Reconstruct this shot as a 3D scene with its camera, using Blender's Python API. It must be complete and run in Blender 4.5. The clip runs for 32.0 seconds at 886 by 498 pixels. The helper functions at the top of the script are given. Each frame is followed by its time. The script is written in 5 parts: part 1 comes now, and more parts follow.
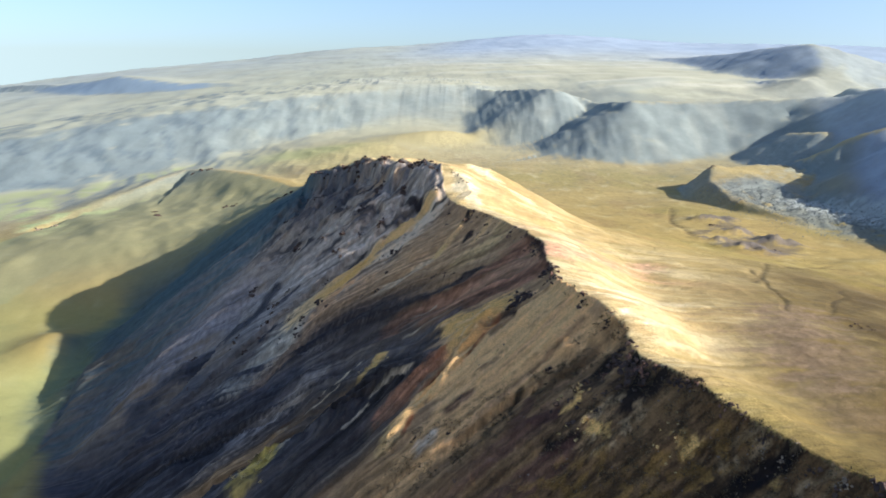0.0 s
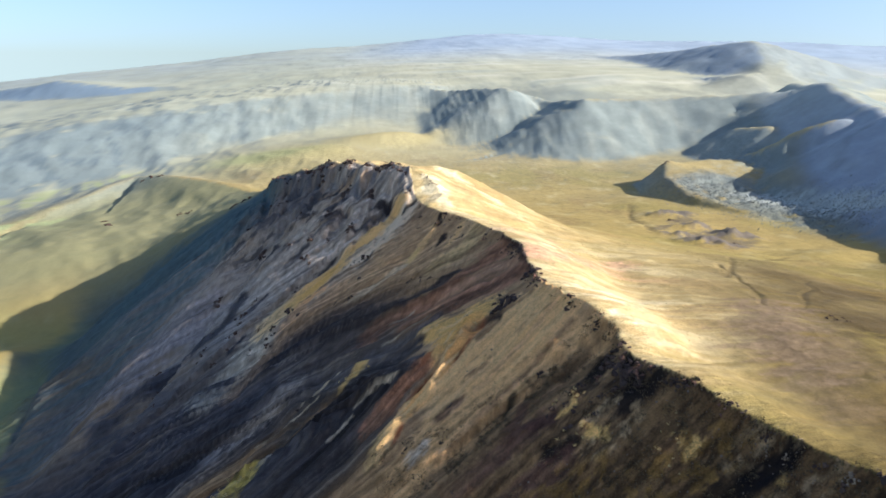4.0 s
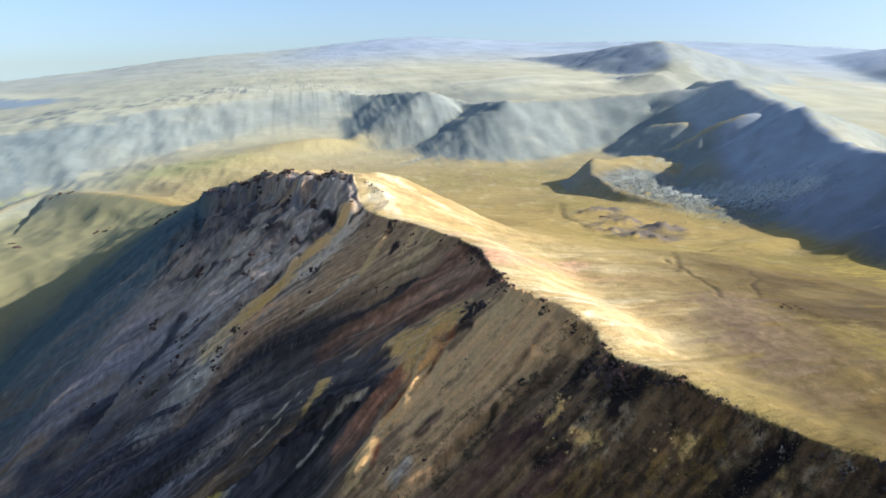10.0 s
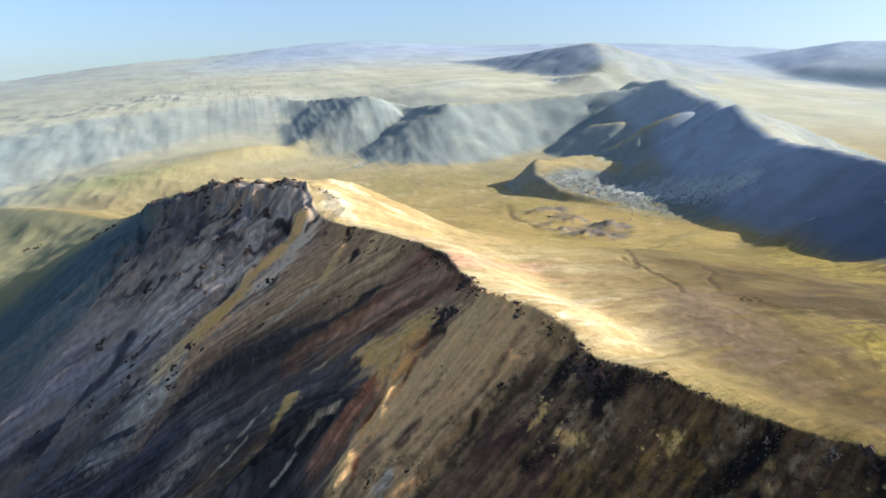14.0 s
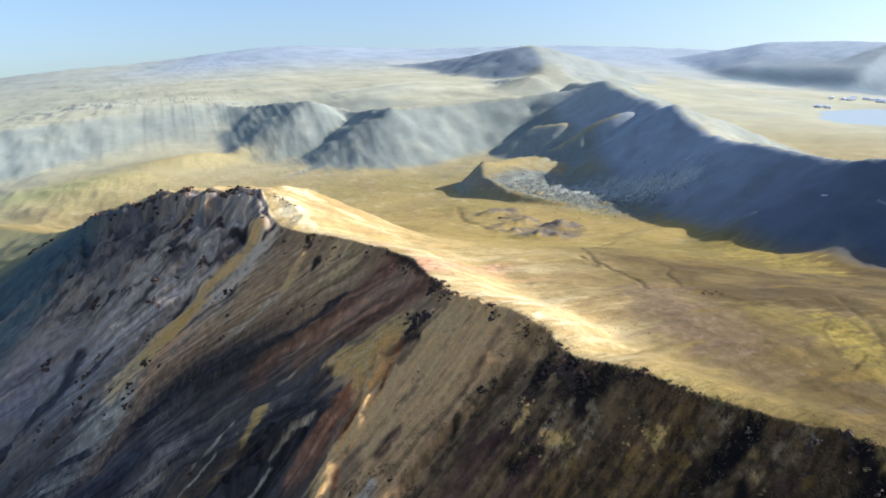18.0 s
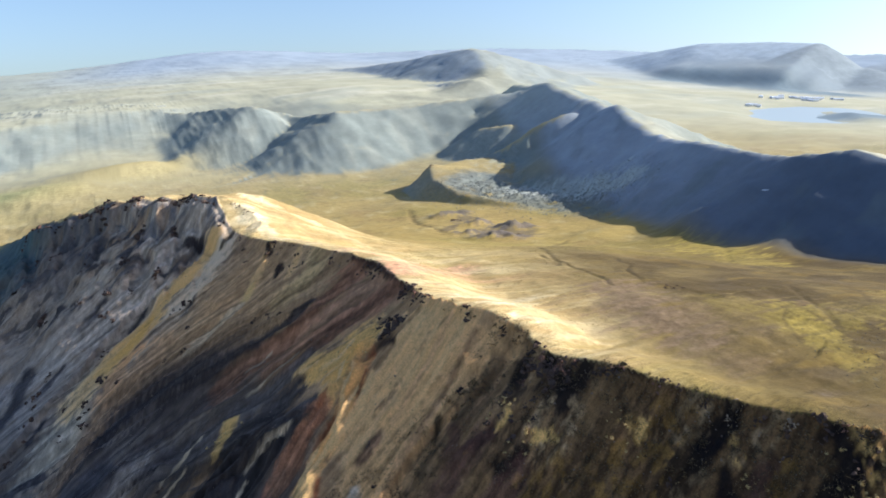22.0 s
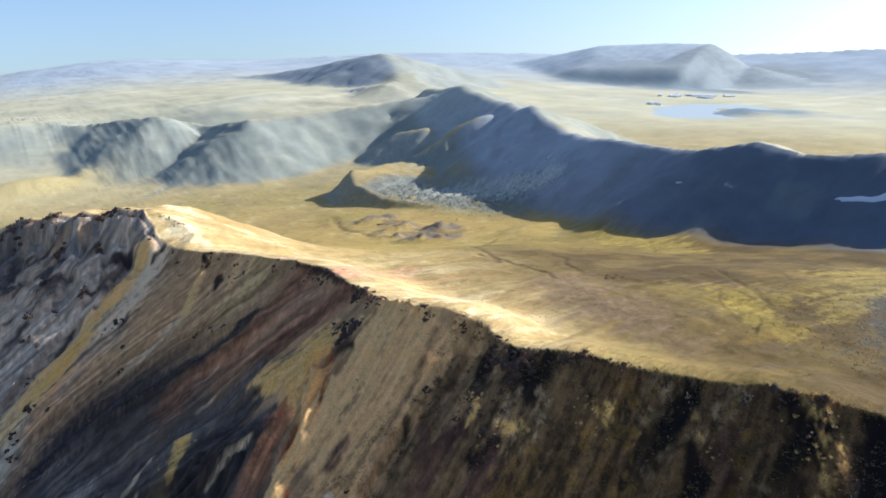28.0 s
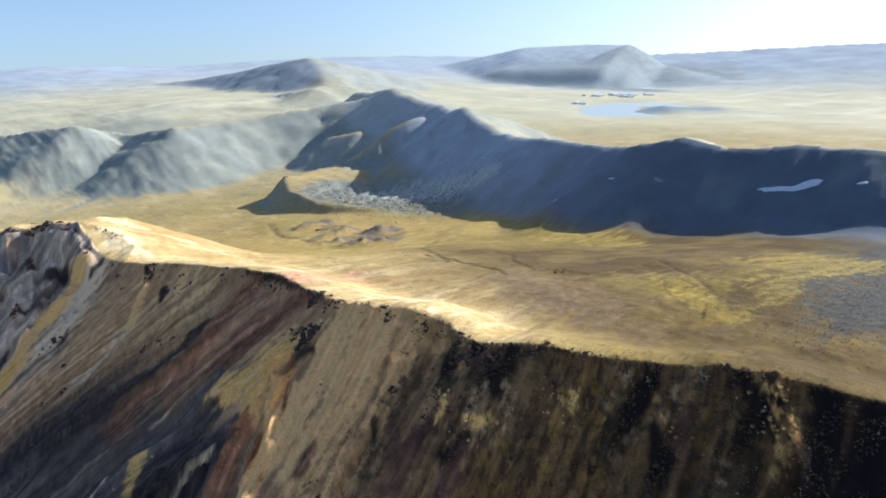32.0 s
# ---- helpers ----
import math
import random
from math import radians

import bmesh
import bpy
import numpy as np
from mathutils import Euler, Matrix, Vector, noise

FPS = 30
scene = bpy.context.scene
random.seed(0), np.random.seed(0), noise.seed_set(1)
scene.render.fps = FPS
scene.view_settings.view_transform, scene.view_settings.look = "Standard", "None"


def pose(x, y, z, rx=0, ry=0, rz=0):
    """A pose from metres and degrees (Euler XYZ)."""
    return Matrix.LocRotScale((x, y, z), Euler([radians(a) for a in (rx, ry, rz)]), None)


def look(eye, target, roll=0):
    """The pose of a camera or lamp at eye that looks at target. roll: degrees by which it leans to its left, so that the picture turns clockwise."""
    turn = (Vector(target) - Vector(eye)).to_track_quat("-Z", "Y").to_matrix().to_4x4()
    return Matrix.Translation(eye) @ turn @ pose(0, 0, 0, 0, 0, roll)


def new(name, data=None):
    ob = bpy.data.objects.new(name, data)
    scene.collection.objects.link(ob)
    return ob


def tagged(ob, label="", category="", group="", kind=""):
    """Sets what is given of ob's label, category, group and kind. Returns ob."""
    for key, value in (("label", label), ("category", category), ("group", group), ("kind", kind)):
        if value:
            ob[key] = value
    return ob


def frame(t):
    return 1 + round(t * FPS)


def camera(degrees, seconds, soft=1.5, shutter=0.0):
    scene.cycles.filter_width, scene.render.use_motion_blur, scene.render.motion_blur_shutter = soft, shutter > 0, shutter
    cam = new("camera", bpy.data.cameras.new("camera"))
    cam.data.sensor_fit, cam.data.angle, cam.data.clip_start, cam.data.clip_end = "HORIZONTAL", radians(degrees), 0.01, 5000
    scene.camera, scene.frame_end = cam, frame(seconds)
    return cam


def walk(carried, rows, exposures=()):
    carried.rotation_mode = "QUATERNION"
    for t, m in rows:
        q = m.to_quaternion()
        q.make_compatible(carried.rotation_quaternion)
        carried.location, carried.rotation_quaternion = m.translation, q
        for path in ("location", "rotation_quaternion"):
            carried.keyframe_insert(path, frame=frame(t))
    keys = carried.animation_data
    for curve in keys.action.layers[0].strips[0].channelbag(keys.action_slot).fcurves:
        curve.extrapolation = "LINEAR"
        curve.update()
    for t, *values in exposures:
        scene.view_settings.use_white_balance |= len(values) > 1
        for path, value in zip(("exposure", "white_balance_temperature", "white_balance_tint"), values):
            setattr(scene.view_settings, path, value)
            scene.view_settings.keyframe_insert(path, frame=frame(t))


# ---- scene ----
# Camera: a drone that slides to its left past a bare mountain crest and turns to its right.
EYE = [
    (0.0, 0.00, 0.00, 250.00, -18.296, -1.613, 0.000),
    (1.0, -3.86, 1.83, 250.07, -18.286, -1.526, -1.065),
    (2.0, -7.73, 3.65, 250.15, -18.269, -1.454, -2.162),
    (3.0, -11.59, 5.47, 250.24, -18.254, -1.339, -3.194),
    (6.0, -22.86, 11.29, 250.39, -18.012, -1.027, -6.243),
    (7.0, -26.49, 13.45, 250.31, -17.928, -0.939, -7.381),
    (8.0, -30.09, 15.64, 250.18, -17.880, -0.847, -8.518),
    (9.0, -33.68, 17.84, 250.00, -17.846, -0.723, -9.775),
    (10.0, -37.20, 19.99, 249.82, -17.820, -0.583, -11.145),
    (11.0, -40.67, 22.11, 249.67, -17.754, -0.439, -12.463),
    (12.0, -44.08, 24.19, 249.55, -17.661, -0.324, -13.778),
    (13.0, -47.46, 26.21, 249.46, -17.570, -0.207, -15.120),
    (14.0, -50.81, 28.19, 249.36, -17.497, -0.125, -16.422),
    (17.0, -60.42, 33.59, 249.07, -17.245, 0.129, -20.183),
    (18.0, -63.61, 35.10, 248.99, -17.218, 0.210, -21.423),
    (19.0, -66.82, 36.57, 248.94, -17.164, 0.284, -22.592),
    (20.0, -70.02, 38.01, 248.89, -17.093, 0.358, -23.807),
    (21.0, -73.20, 39.40, 248.81, -17.041, 0.429, -25.052),
    (22.0, -76.36, 40.74, 248.70, -16.975, 0.516, -26.291),
    (23.0, -79.50, 42.00, 248.54, -16.899, 0.611, -27.503),
    (24.0, -82.59, 43.19, 248.36, -16.794, 0.711, -28.724),
    (25.0, -85.66, 44.37, 248.16, -16.699, 0.824, -30.000),
    (28.0, -94.82, 47.86, 247.62, -16.707, 1.163, -33.767),
    (29.0, -97.94, 49.08, 247.52, -16.650, 1.303, -35.102),
    (30.0, -101.08, 50.28, 247.44, -16.626, 1.467, -36.634),
    (31.0, -104.19, 51.43, 247.38, -16.618, 1.595, -38.167),
    (32.0, -107.27, 52.59, 247.35, -16.609, 1.726, -39.782),
]
cam = camera(64.77, 32.0, soft=1.75)
walk(cam, [(t, pose(x, y, z, 90 + tilt, lean, turn)) for t, x, y, z, tilt, lean, turn in EYE],
     exposures=[(0.0, 1.02, 5600, 12.0), (6.0, 0.98, 5600, 12.0), (14.0, 0.94, 5600, 12.0), (32.0, 0.94, 5600, 12.0)])

# ---- light ----
SUN_TO = Vector((0.95, -0.31, 0.0)).normalized()      # towards the sun, on the ground plan
SUN_UP = radians(28.7)
world = bpy.data.worlds.new("sky")
scene.world = world
world.use_nodes = True
sky = world.node_tree.nodes.new("ShaderNodeTexSky")
sky.sky_type, sky.sun_disc = "NISHITA", False
sky.sun_elevation = SUN_UP
sky.sun_rotation = math.atan2(SUN_TO.x, SUN_TO.y)
sky.air_density, sky.dust_density, sky.ozone_density = 1.0, 2.0, 1.3
back = world.node_tree.nodes["Background"]
where = world.node_tree.nodes.new("ShaderNodeTexCoord")
lift = world.node_tree.nodes.new("ShaderNodeVectorMath")          # the land falls away below eye level, and the sky reaches down to it
lift.inputs[1].default_value = (0.0, 0.0, 0.108)
world.node_tree.links.new(where.outputs["Generated"], lift.inputs[0])
floor_up = world.node_tree.nodes.new("ShaderNodeVectorMath")
floor_up.operation = "MAXIMUM"
floor_up.inputs[1].default_value = (-2.0, -2.0, 0.06)
world.node_tree.links.new(lift.outputs[0], floor_up.inputs[0])
world.node_tree.links.new(floor_up.outputs[0], sky.inputs["Vector"])
world.node_tree.links.new(sky.outputs["Color"], back.inputs["Color"])
back.inputs["Strength"].default_value = 0.100
sun = new("sun", bpy.data.lights.new("sun", "SUN"))
sun.data.energy, sun.data.angle, sun.data.color = 4.2, radians(0.6), (1.0, 0.93, 0.80)
toward = Vector((SUN_TO.x * math.cos(SUN_UP), SUN_TO.y * math.cos(SUN_UP), math.sin(SUN_UP)))
sun.matrix_world = look((600, -200, 900), Vector((600, -200, 900)) - toward)
scene.view_settings.exposure = 0.94


# ---- noise and shape helpers ----
TURNS = np.random.RandomState(5).permutation(256)
TURNS = np.concatenate([TURNS, TURNS])
WAYS = np.linspace(0, 2 * math.pi, 256, endpoint=False)
WAYS_X, WAYS_Y = np.cos(WAYS), np.sin(WAYS)


def grain(x, y, seed=0):
    """Gradient noise, about -1 to 1, one cell per unit."""
    ix, iy = np.floor(x), np.floor(y)
    fx, fy = x - ix, y - iy
    ix, iy = ix.astype(np.int32) + 37 * seed & 255, iy.astype(np.int32) + 91 * seed & 255
    ux, uy = fx * fx * fx * (fx * (fx * 6 - 15) + 10), fy * fy * fy * (fy * (fy * 6 - 15) + 10)

    def corner(dx, dy):
        k = TURNS[TURNS[ix + dx & 255] + (iy + dy & 255)]
        return WAYS_X[k] * (fx - dx) + WAYS_Y[k] * (fy - dy)

    low = corner(0, 0) * (1 - ux) + corner(1, 0) * ux
    high = corner(0, 1) * (1 - ux) + corner(1, 1) * ux
    return (low * (1 - uy) + high * uy) * 1.5


def fbm(x, y, size, octaves=4, seed=0, gain=0.5):
    total, amp = 0.0, 1.0
    for k in range(octaves):
        total = total + amp * grain(x / size + 17.3 * k, y / size - 9.1 * k, seed + k)
        size, amp = size * 0.49, amp * gain
    return total


def ridged(x, y, size, octaves=4, seed=0):
    total, amp = 0.0, 1.0
    for k in range(octaves):
        total = total + amp * (1 - 2 * np.abs(grain(x / size + 5.7 * k, y / size + 3.3 * k, seed + k)))
        size, amp = size * 0.5, amp * 0.5
    return total


def step(a, b, v):
    u = np.clip((v - a) / (b - a), 0, 1)
    return u * u * (3 - 2 * u)


def only(mask, make, *fields):
    """A field that is made where the mask holds, and zero elsewhere."""
    out = np.zeros(mask.shape)
    out[mask] = make(*[f[mask] for f in fields])
    return out


def soft_max(a, b, k):
    h = np.clip(0.5 + 0.5 * (a - b) / k, 0, 1)
    return b + (a - b) * h + k * h * (1 - h)


def along(line, x, y):
    """For places x, y: distance to a line of (x, y, z), how far along it lies, the side (+1 to its left) and the line's height."""
    best = np.full(x.shape, 1e12)
    run, side, high = np.zeros(x.shape), np.ones(x.shape), np.zeros(x.shape)
    start = 0.0
    for (ax, ay, az), (bx, by, bz) in zip(line, line[1:]):
        vx, vy = bx - ax, by - ay
        length = math.hypot(vx, vy)
        u = np.clip(((x - ax) * vx + (y - ay) * vy) / length ** 2, 0, 1)
        d2 = (x - ax - u * vx) ** 2 + (y - ay - u * vy) ** 2
        near = d2 < best
        best = np.where(near, d2, best)
        run = np.where(near, start + u * length, run)
        side = np.where(near, np.sign(vx * (y - ay) - vy * (x - ax)), side)
        high = np.where(near, az + u * (bz - az), high)
        start += length
    return np.sqrt(best), run, np.where(side == 0, 1, side), high


def plate(spots, x, y):
    """A smooth sheet through the spot heights (thin plate)."""
    p = np.array(spots, float)
    p[:, :2] /= 1000.0
    n = len(p)

    def kernel(r2):
        return 0.5 * r2 * np.log(r2 + 1e-9)

    k = kernel(((p[:, None, :2] - p[None, :, :2]) ** 2).sum(-1)) + 0.004 * np.eye(n)
    q = np.c_[np.ones(n), p[:, :2]]
    system = np.block([[k, q], [q.T, np.zeros((3, 3))]])
    w = np.linalg.solve(system, np.r_[p[:, 2], 0, 0, 0])
    x, y = x / 1000.0, y / 1000.0
    total = w[n] + w[n + 1] * x + w[n + 2] * y
    for i in range(n):
        total = total + w[i] * kernel((x - p[i, 0]) ** 2 + (y - p[i, 1]) ** 2)
    return total


# ---- the plan of the land ----
CREST = [(420, -900, 100), (250, -300, 108), (175, 40, 116), (139, 160, 123), (128, 184, 121), (117, 210, 119),
         (101, 240, 120), (86, 266, 117), (87, 288, 120), (78, 310, 124), (66, 345, 119), (66, 410, 117),
         (61, 455, 114), (34, 520, 108), (7, 570, 107), (2, 608, 126), (-30, 650, 122), (-73, 700, 111),
         (-130, 752, 87), (-170, 900, 40), (-252, 1190, -38), (-318, 1300, -50), (-449, 1450, -68),
         (-581, 1600, -102), (-650, 1480, -120), (-710, 1390, -145), (-735, 1250, -183)]
def eased(line, parts=2):
    """The line with extra points on a smooth curve through it."""
    p = [Vector(q) for q in line]
    out = []
    for i in range(len(p) - 1):
        a, b, c, d = p[max(i - 1, 0)], p[i], p[i + 1], p[min(i + 2, len(p) - 1)]
        for k in range(parts):
            t = k / parts
            out.append(0.5 * (2 * b + (c - a) * t + (2 * a - 5 * b + 4 * c - d) * t * t + (3 * b - a - 3 * c + d) * t ** 3))
    return [tuple(q) for q in out] + [tuple(p[-1])]


EAST_RIDGE = [(1180, 2050, 92), (1060, 1760, 112), (1016, 1640, 126), (1000, 1590, 130), (985, 1546, 122), (956, 1407, 107), (937, 1320, 106), (895, 1235, 101), (829, 1119, 117), (806, 1045, 100), (786, 975, 84),
              (745, 830, 90), (712, 680, 96), (672, 596, 108), (687, 540, 125), (684, 478, 114), (697, 410, 122),
              (690, 340, 129), (685, 250, 124), (715, 60, 120), (760, -300, 110)]
EAST_SPURS = [[(674, 590, 110), (628, 566, 74), (585, 548, 44)], [(829, 1119, 113), (770, 1090, 70), (720, 1040, 30)],
              [(690, 400, 121), (640, 385, 92), (600, 372, 66)], [(930, 1360, 100), (840, 1330, 50), (760, 1290, 10)]]
WEST_RIM = [(-1500, 1900, -150), (-970, 2080, -62), (-700, 2180, -22), (-400, 2330, 8), (-150, 2450, 32), (100, 2480, 38), (400, 2600, 14), (900, 2850, -60)]
RIM = [(-160, 2680, -80), (60, 2560, 20), (100, 2411, 24), (206, 2314, 35), (330, 2088, 64), (400, 2115, 42), (451, 2072, 28), (497, 1826, 62), (613, 1853, 60), (733, 1852, 64), (930, 1800, 84), (1000, 1690, 104)]
SHOULDER = [(15, 655, 118), (29, 661, 119), (47, 661, 114.5), (70, 655, 104), (96, 645, 90.5), (121, 636, 78), (150, 622, 64)]
PEAK = [(1030, 3480, 92), (1157, 3300, 116), (1279, 3094, 148), (1333, 2853, 182), (1340, 2627, 199), (1300, 2477, 146), (1241, 2336, 108)]
PEAK_FOOT = [(1241, 2336, 106), (1126, 2227, 102), (1011, 2203, 74), (881, 2180, 44)]
MESA = [(2700, 3400, 110), (2860, 3167, 161), (2963, 2994, 195), (3135, 2727, 202), (3261, 2482, 196), (3290, 2400, 150), (3330, 2300, 80)]
LAKE_HILLS = [[(2480, 2700, 0), (2565, 2611, 24), (2640, 2398, 20), (2802, 1998, -8)],
              [(1850, 1450, 8), (1960, 1400, 28), (2060, 1330, 8)]]
WEST_HILL = [(-1900, 3500, -120), (-1600, 3330, -70), (-1477, 3283, -44), (-1108, 3109, -50), (-900, 3100, -40)]
SPOTS_NEAR = [(150, 60, 112), (180, 180, 112), (231, 315, 104), (217, 376, 97), (286, 250, 107), (430, 240, 84), (430, 330, 72),
              (530, 395, 46), (575, 268, 70), (545, 505, 29), (600, 630, 16), (540, 640, 10), (402, 786, -6), (406, 951, -20), (425, 1260, -51),
              (300, 1480, -56), (660, 1230, -24), (250, 560, 62), (170, 540, 70), (150, 720, 30), (60, 900, -5), (-40, 1150, -45),
              (285, 1833, -60), (74, 1916, -78), (620, 1620, -48), (-150, 1800, -60), (-450, 1850, -105), (-850, 1860, -168), (-1080, 1740, -195),
              (-1300, 900, -190), (-300, 1400, -90), (560, 100, 60)]
SPOTS_FAR = [(-2263, 3656, -179), (-1789, 3910, -101), (-1195, 4338, -41), (-633, 4455, 35), (-149, 4498, 60), (643, 4706, 165),
             (1448, 4471, 140), (2288, 4105, 158), (4035, 2274, 110), (4426, 1630, 150), (960, 3883, 108),
             (-369, 2700, -22), (60, 2700, 30), (600, 2200, 50), (900, 2200, 60), (700, 3000, 70), (-900, 2800, -70),
             (1500, 1900, 30), (1850, 1500, 8), (2350, 1880, 10), (2500, 2300, 6), (3200, 2000, -5), (1500, 900, 10), (3000, 600, -10),
             (1300, 200, 20), (900, -900, 60), (-2600, 2200, -260), (-1800, 1200, -210)]
# ribs of firmer rock that stand out of the scree: from, to, half width, height
RIBS = [(36, 362, 10, 372, 6, 3.2), (30, 354, 10, 341, 5, 3.0), (24, 342, 4, 320, 4, 3.4), (-13, 308, -22, 295, 5, 2.7), (20, 525, 4, 507, 3.5, 2.0),
        (50, 338, -4, 341, 20, 5), (0, 338, -16, 304, 13, 3.5), (-28, 354, -64, 342, 15, 6),
        (-36, 524, -110, 496, 16, 2.5), (62, 268, 58, 266, 5, 1.5), (62, 248, 58, 246, 5, 1.5), (92, 224, 86, 221, 6, 1.5),
        (134, 158, 116, 138, 7, 4), (-95, 345, -120, 330, 14, 8), (112, 190, 92, 181, 5, 2), (-12, 583, -112, 546, 8, 3)]
TERRACE = [(640, 1380, -10), (560, 1335, -8), (516, 1300, -4), (482, 1215, -14), (486, 1120, -20), (530, 1000, -20)]
WATER = 2.5

# the sheet's lines: close together round the crest, wider with distance
def lines(lo, fine_lo, fine_hi, hi, fine, growth, widest):
    mid = list(np.arange(fine_lo, fine_hi, fine))
    out, s, v = [], fine, mid[-1]
    while v < hi:
        s = min(s * growth, widest)
        v += s
        out.append(v)
    ins, s, v = [], fine, mid[0]
    while v > lo:
        s = min(s * growth, widest)
        v -= s
        ins.append(v)
    return np.array(ins[::-1] + mid + out)


xs = lines(-4800, -180, 230, 4800, 1.05, 1.018, 34.0)
ys = lines(-1600, 125, 660, 4800, 1.1, 1.014, 30.0)
X, Y = np.meshgrid(xs, ys)
NX, NY = len(xs), len(ys)

# ---- heights ----
base = plate(SPOTS_NEAR + SPOTS_FAR, X, Y)
around = (np.abs(X) < 900) & (Y < 1900)
warp_x, warp_y = (only(around, lambda x, y: fbm(x, y, 26, 3, k) * 2.2, X, Y) for k in (11, 12))
d0, s0, side0, z0 = along(eased(CREST), X + warp_x, Y + warp_y)
valley = -152 - 0.075 * (np.clip(Y, 0, 1700) - 600) + 0.00006 * np.clip(-X - 500, 0, 900) ** 2
inside = (side0 > 0) & (X > -1500) & (Y < 1700)      # the deep valley lies to the left of the crest's line
land = np.where(inside, valley, base)
past = step(-1100, -800, -X) * step(700, 1100, Y)
land = land * (1 - past * inside) + base * past * inside
# the crest's two flanks
on_face = (side0 > 0) & (d0 < 520) & (X > -900)
about = (X > -420) & (X < 760) & (Y > -100) & (Y < 1500)
# lines of fall on the face: each leaves the crest at some y and runs down with its own slant
FALL_Y = (120, 180, 300, 335, 368, 420, 490, 560, 650, 800)
FALL_SLANT = (0.24, 0.26, 0.36, 0.30, -0.25, -0.48, -0.12, 0.0, 0.05, 0.2)
crest_y, crest_x = [q[1] for q in CREST[:19]], [q[0] for q in CREST[:19]]
ACROSS = Y.copy()
for _ in range(3):
    ACROSS = Y - np.interp(ACROSS, FALL_Y, FALL_SLANT) * np.clip(X - np.interp(ACROSS, crest_y, crest_x), -260, 60)
ACROSS = ACROSS + 1.2 * fbm(X, Y, 40, 3, 14)
FALL = -X
spur_part = step(1900, 2120, s0)                       # beyond the rocky summit the crest runs on as a grassy spur
summit = step(1500, 1580, s0) * (1 - step(1760, 1900, s0))
steep = 0.675 - 0.29 * spur_part
gully = only(on_face, lambda a, f, x, y: (ridged(a, f * 0.13, 26, 4, 3) - 0.7) * 3.0 + fbm(x, y, 75, 3, 5) * 4.0 + fbm(a, f * 0.25, 8, 3, 7) * 0.9, ACROSS, FALL, X, Y)
crags = only(on_face, lambda x, y: np.clip(ridged(x, y, 26, 5, 6) - 0.3, 0, 0.8) * 11.0 + fbm(x, y, 9, 3, 8) * 1.3, X, Y)
top_line = summit * (ridged(s0, s0 * 0 + 3.3, 34, 3, 9) - 0.6) * 3.2
face = z0 + top_line * (1 - step(0, 40, d0)) - steep * d0 - 0.11 * np.clip(d0 - 100, 0, 400) * (1 - spur_part) - 3.5 * (1 - np.exp(-d0 / 5.0)) * (1 - spur_part)
face = face + gully * step(6, 60, d0) * (1 - 0.6 * spur_part) + crags * summit * step(2, 10, d0) * (1 - step(25, 95, d0))
rib_grain = only(on_face, lambda a, f: 0.5 * fbm(a, f * 0.16, 4.5, 3, 13), ACROSS, FALL)
def add_ribs(face, ribs):
    for ax, ay, bx, by, wide, high in ribs:
        near = only(on_face, lambda x, y: along([(ax, ay, 0), (bx, by, 0)], x, y)[0], X + warp_x, Y + warp_y)
        face = face + on_face * high * np.exp(-(near / wide) ** 2) * (1 + rib_grain)
    return face


face = add_ribs(face, [r for r in RIBS if r[4] > 7])
face = face - 16 * summit * step(4, 18, d0)
def roof(line, x, y, fall, soft):
    """The envelope of slopes that fall away from a line on all sides."""
    best = np.full(x.shape, -1e6)
    for (ax, ay, az), (bx, by, bz) in zip(line, line[1:]):
        vx, vy = bx - ax, by - ay
        u = np.clip(((x - ax) * vx + (y - ay) * vy) / (vx * vx + vy * vy), 0, 1)
        d2 = (x - ax - u * vx) ** 2 + (y - ay - u * vy) ** 2
        best = np.maximum(best, az + u * (bz - az) - fall * (np.sqrt(d2 + soft * soft) - soft))
    return best


sunny = (side0 <= 0) & (d0 < 700)
back_slope = np.where(sunny, only(sunny, lambda x, y: roof(eased(CREST), x, y, 0.50, 22.0), X + warp_x, Y + warp_y), z0 - 0.5 * d0)
back_slope = back_slope + (z0 - back_slope) * np.exp(-(d0 / 3.0) ** 2) + top_line * (1 - step(0, 14, d0))
# the worn face keeps below the line of the light that comes over the crest; only small ribs stand into the sun
gx, gy = np.arange(-440, 320, 2.0), np.arange(90, 900, 2.0)
pick = np.ix_(np.clip(np.searchsorted(ys, gy), 0, NY - 1), np.clip(np.searchsorted(xs, gx), 0, NX - 1))
crest_top = np.where((side0 <= 0) | (d0 < 5), np.where(side0 > 0, z0 - 0.3 * d0, back_slope), -500.0)[pick]
light = np.full(crest_top.shape, -500.0)
for u in np.arange(4.0, 460.0, 2.0):
    ix, iy = int(round(u * SUN_TO.x / 2)), int(round(-u * SUN_TO.y / 2))
    drop = u * math.tan(SUN_UP)
    if ix < len(gx) and iy < len(gy):
        light[iy:, :len(gx) - ix] = np.maximum(light[iy:, :len(gx) - ix], crest_top[:len(gy) - iy, ix:] - drop)
px, py = np.clip((X + 440) / 2, 0, len(gx) - 1.01), np.clip((Y - 90) / 2, 0, len(gy) - 1.01)
pi, pj = px.astype(int), py.astype(int)
px, py = px - pi, py - pj
light = (light[pj, pi] * (1 - px) + light[pj, pi + 1] * px) * (1 - py) + (light[pj + 1, pi] * (1 - px) + light[pj + 1, pi + 1] * px) * py
over = face - (light - 2.4 - 0.014 * d0)
held = on_face & (d0 > 2) & (X > -430) & (Y > 100) & (Y < 890) & (light > -400) & (spur_part < 0.5)
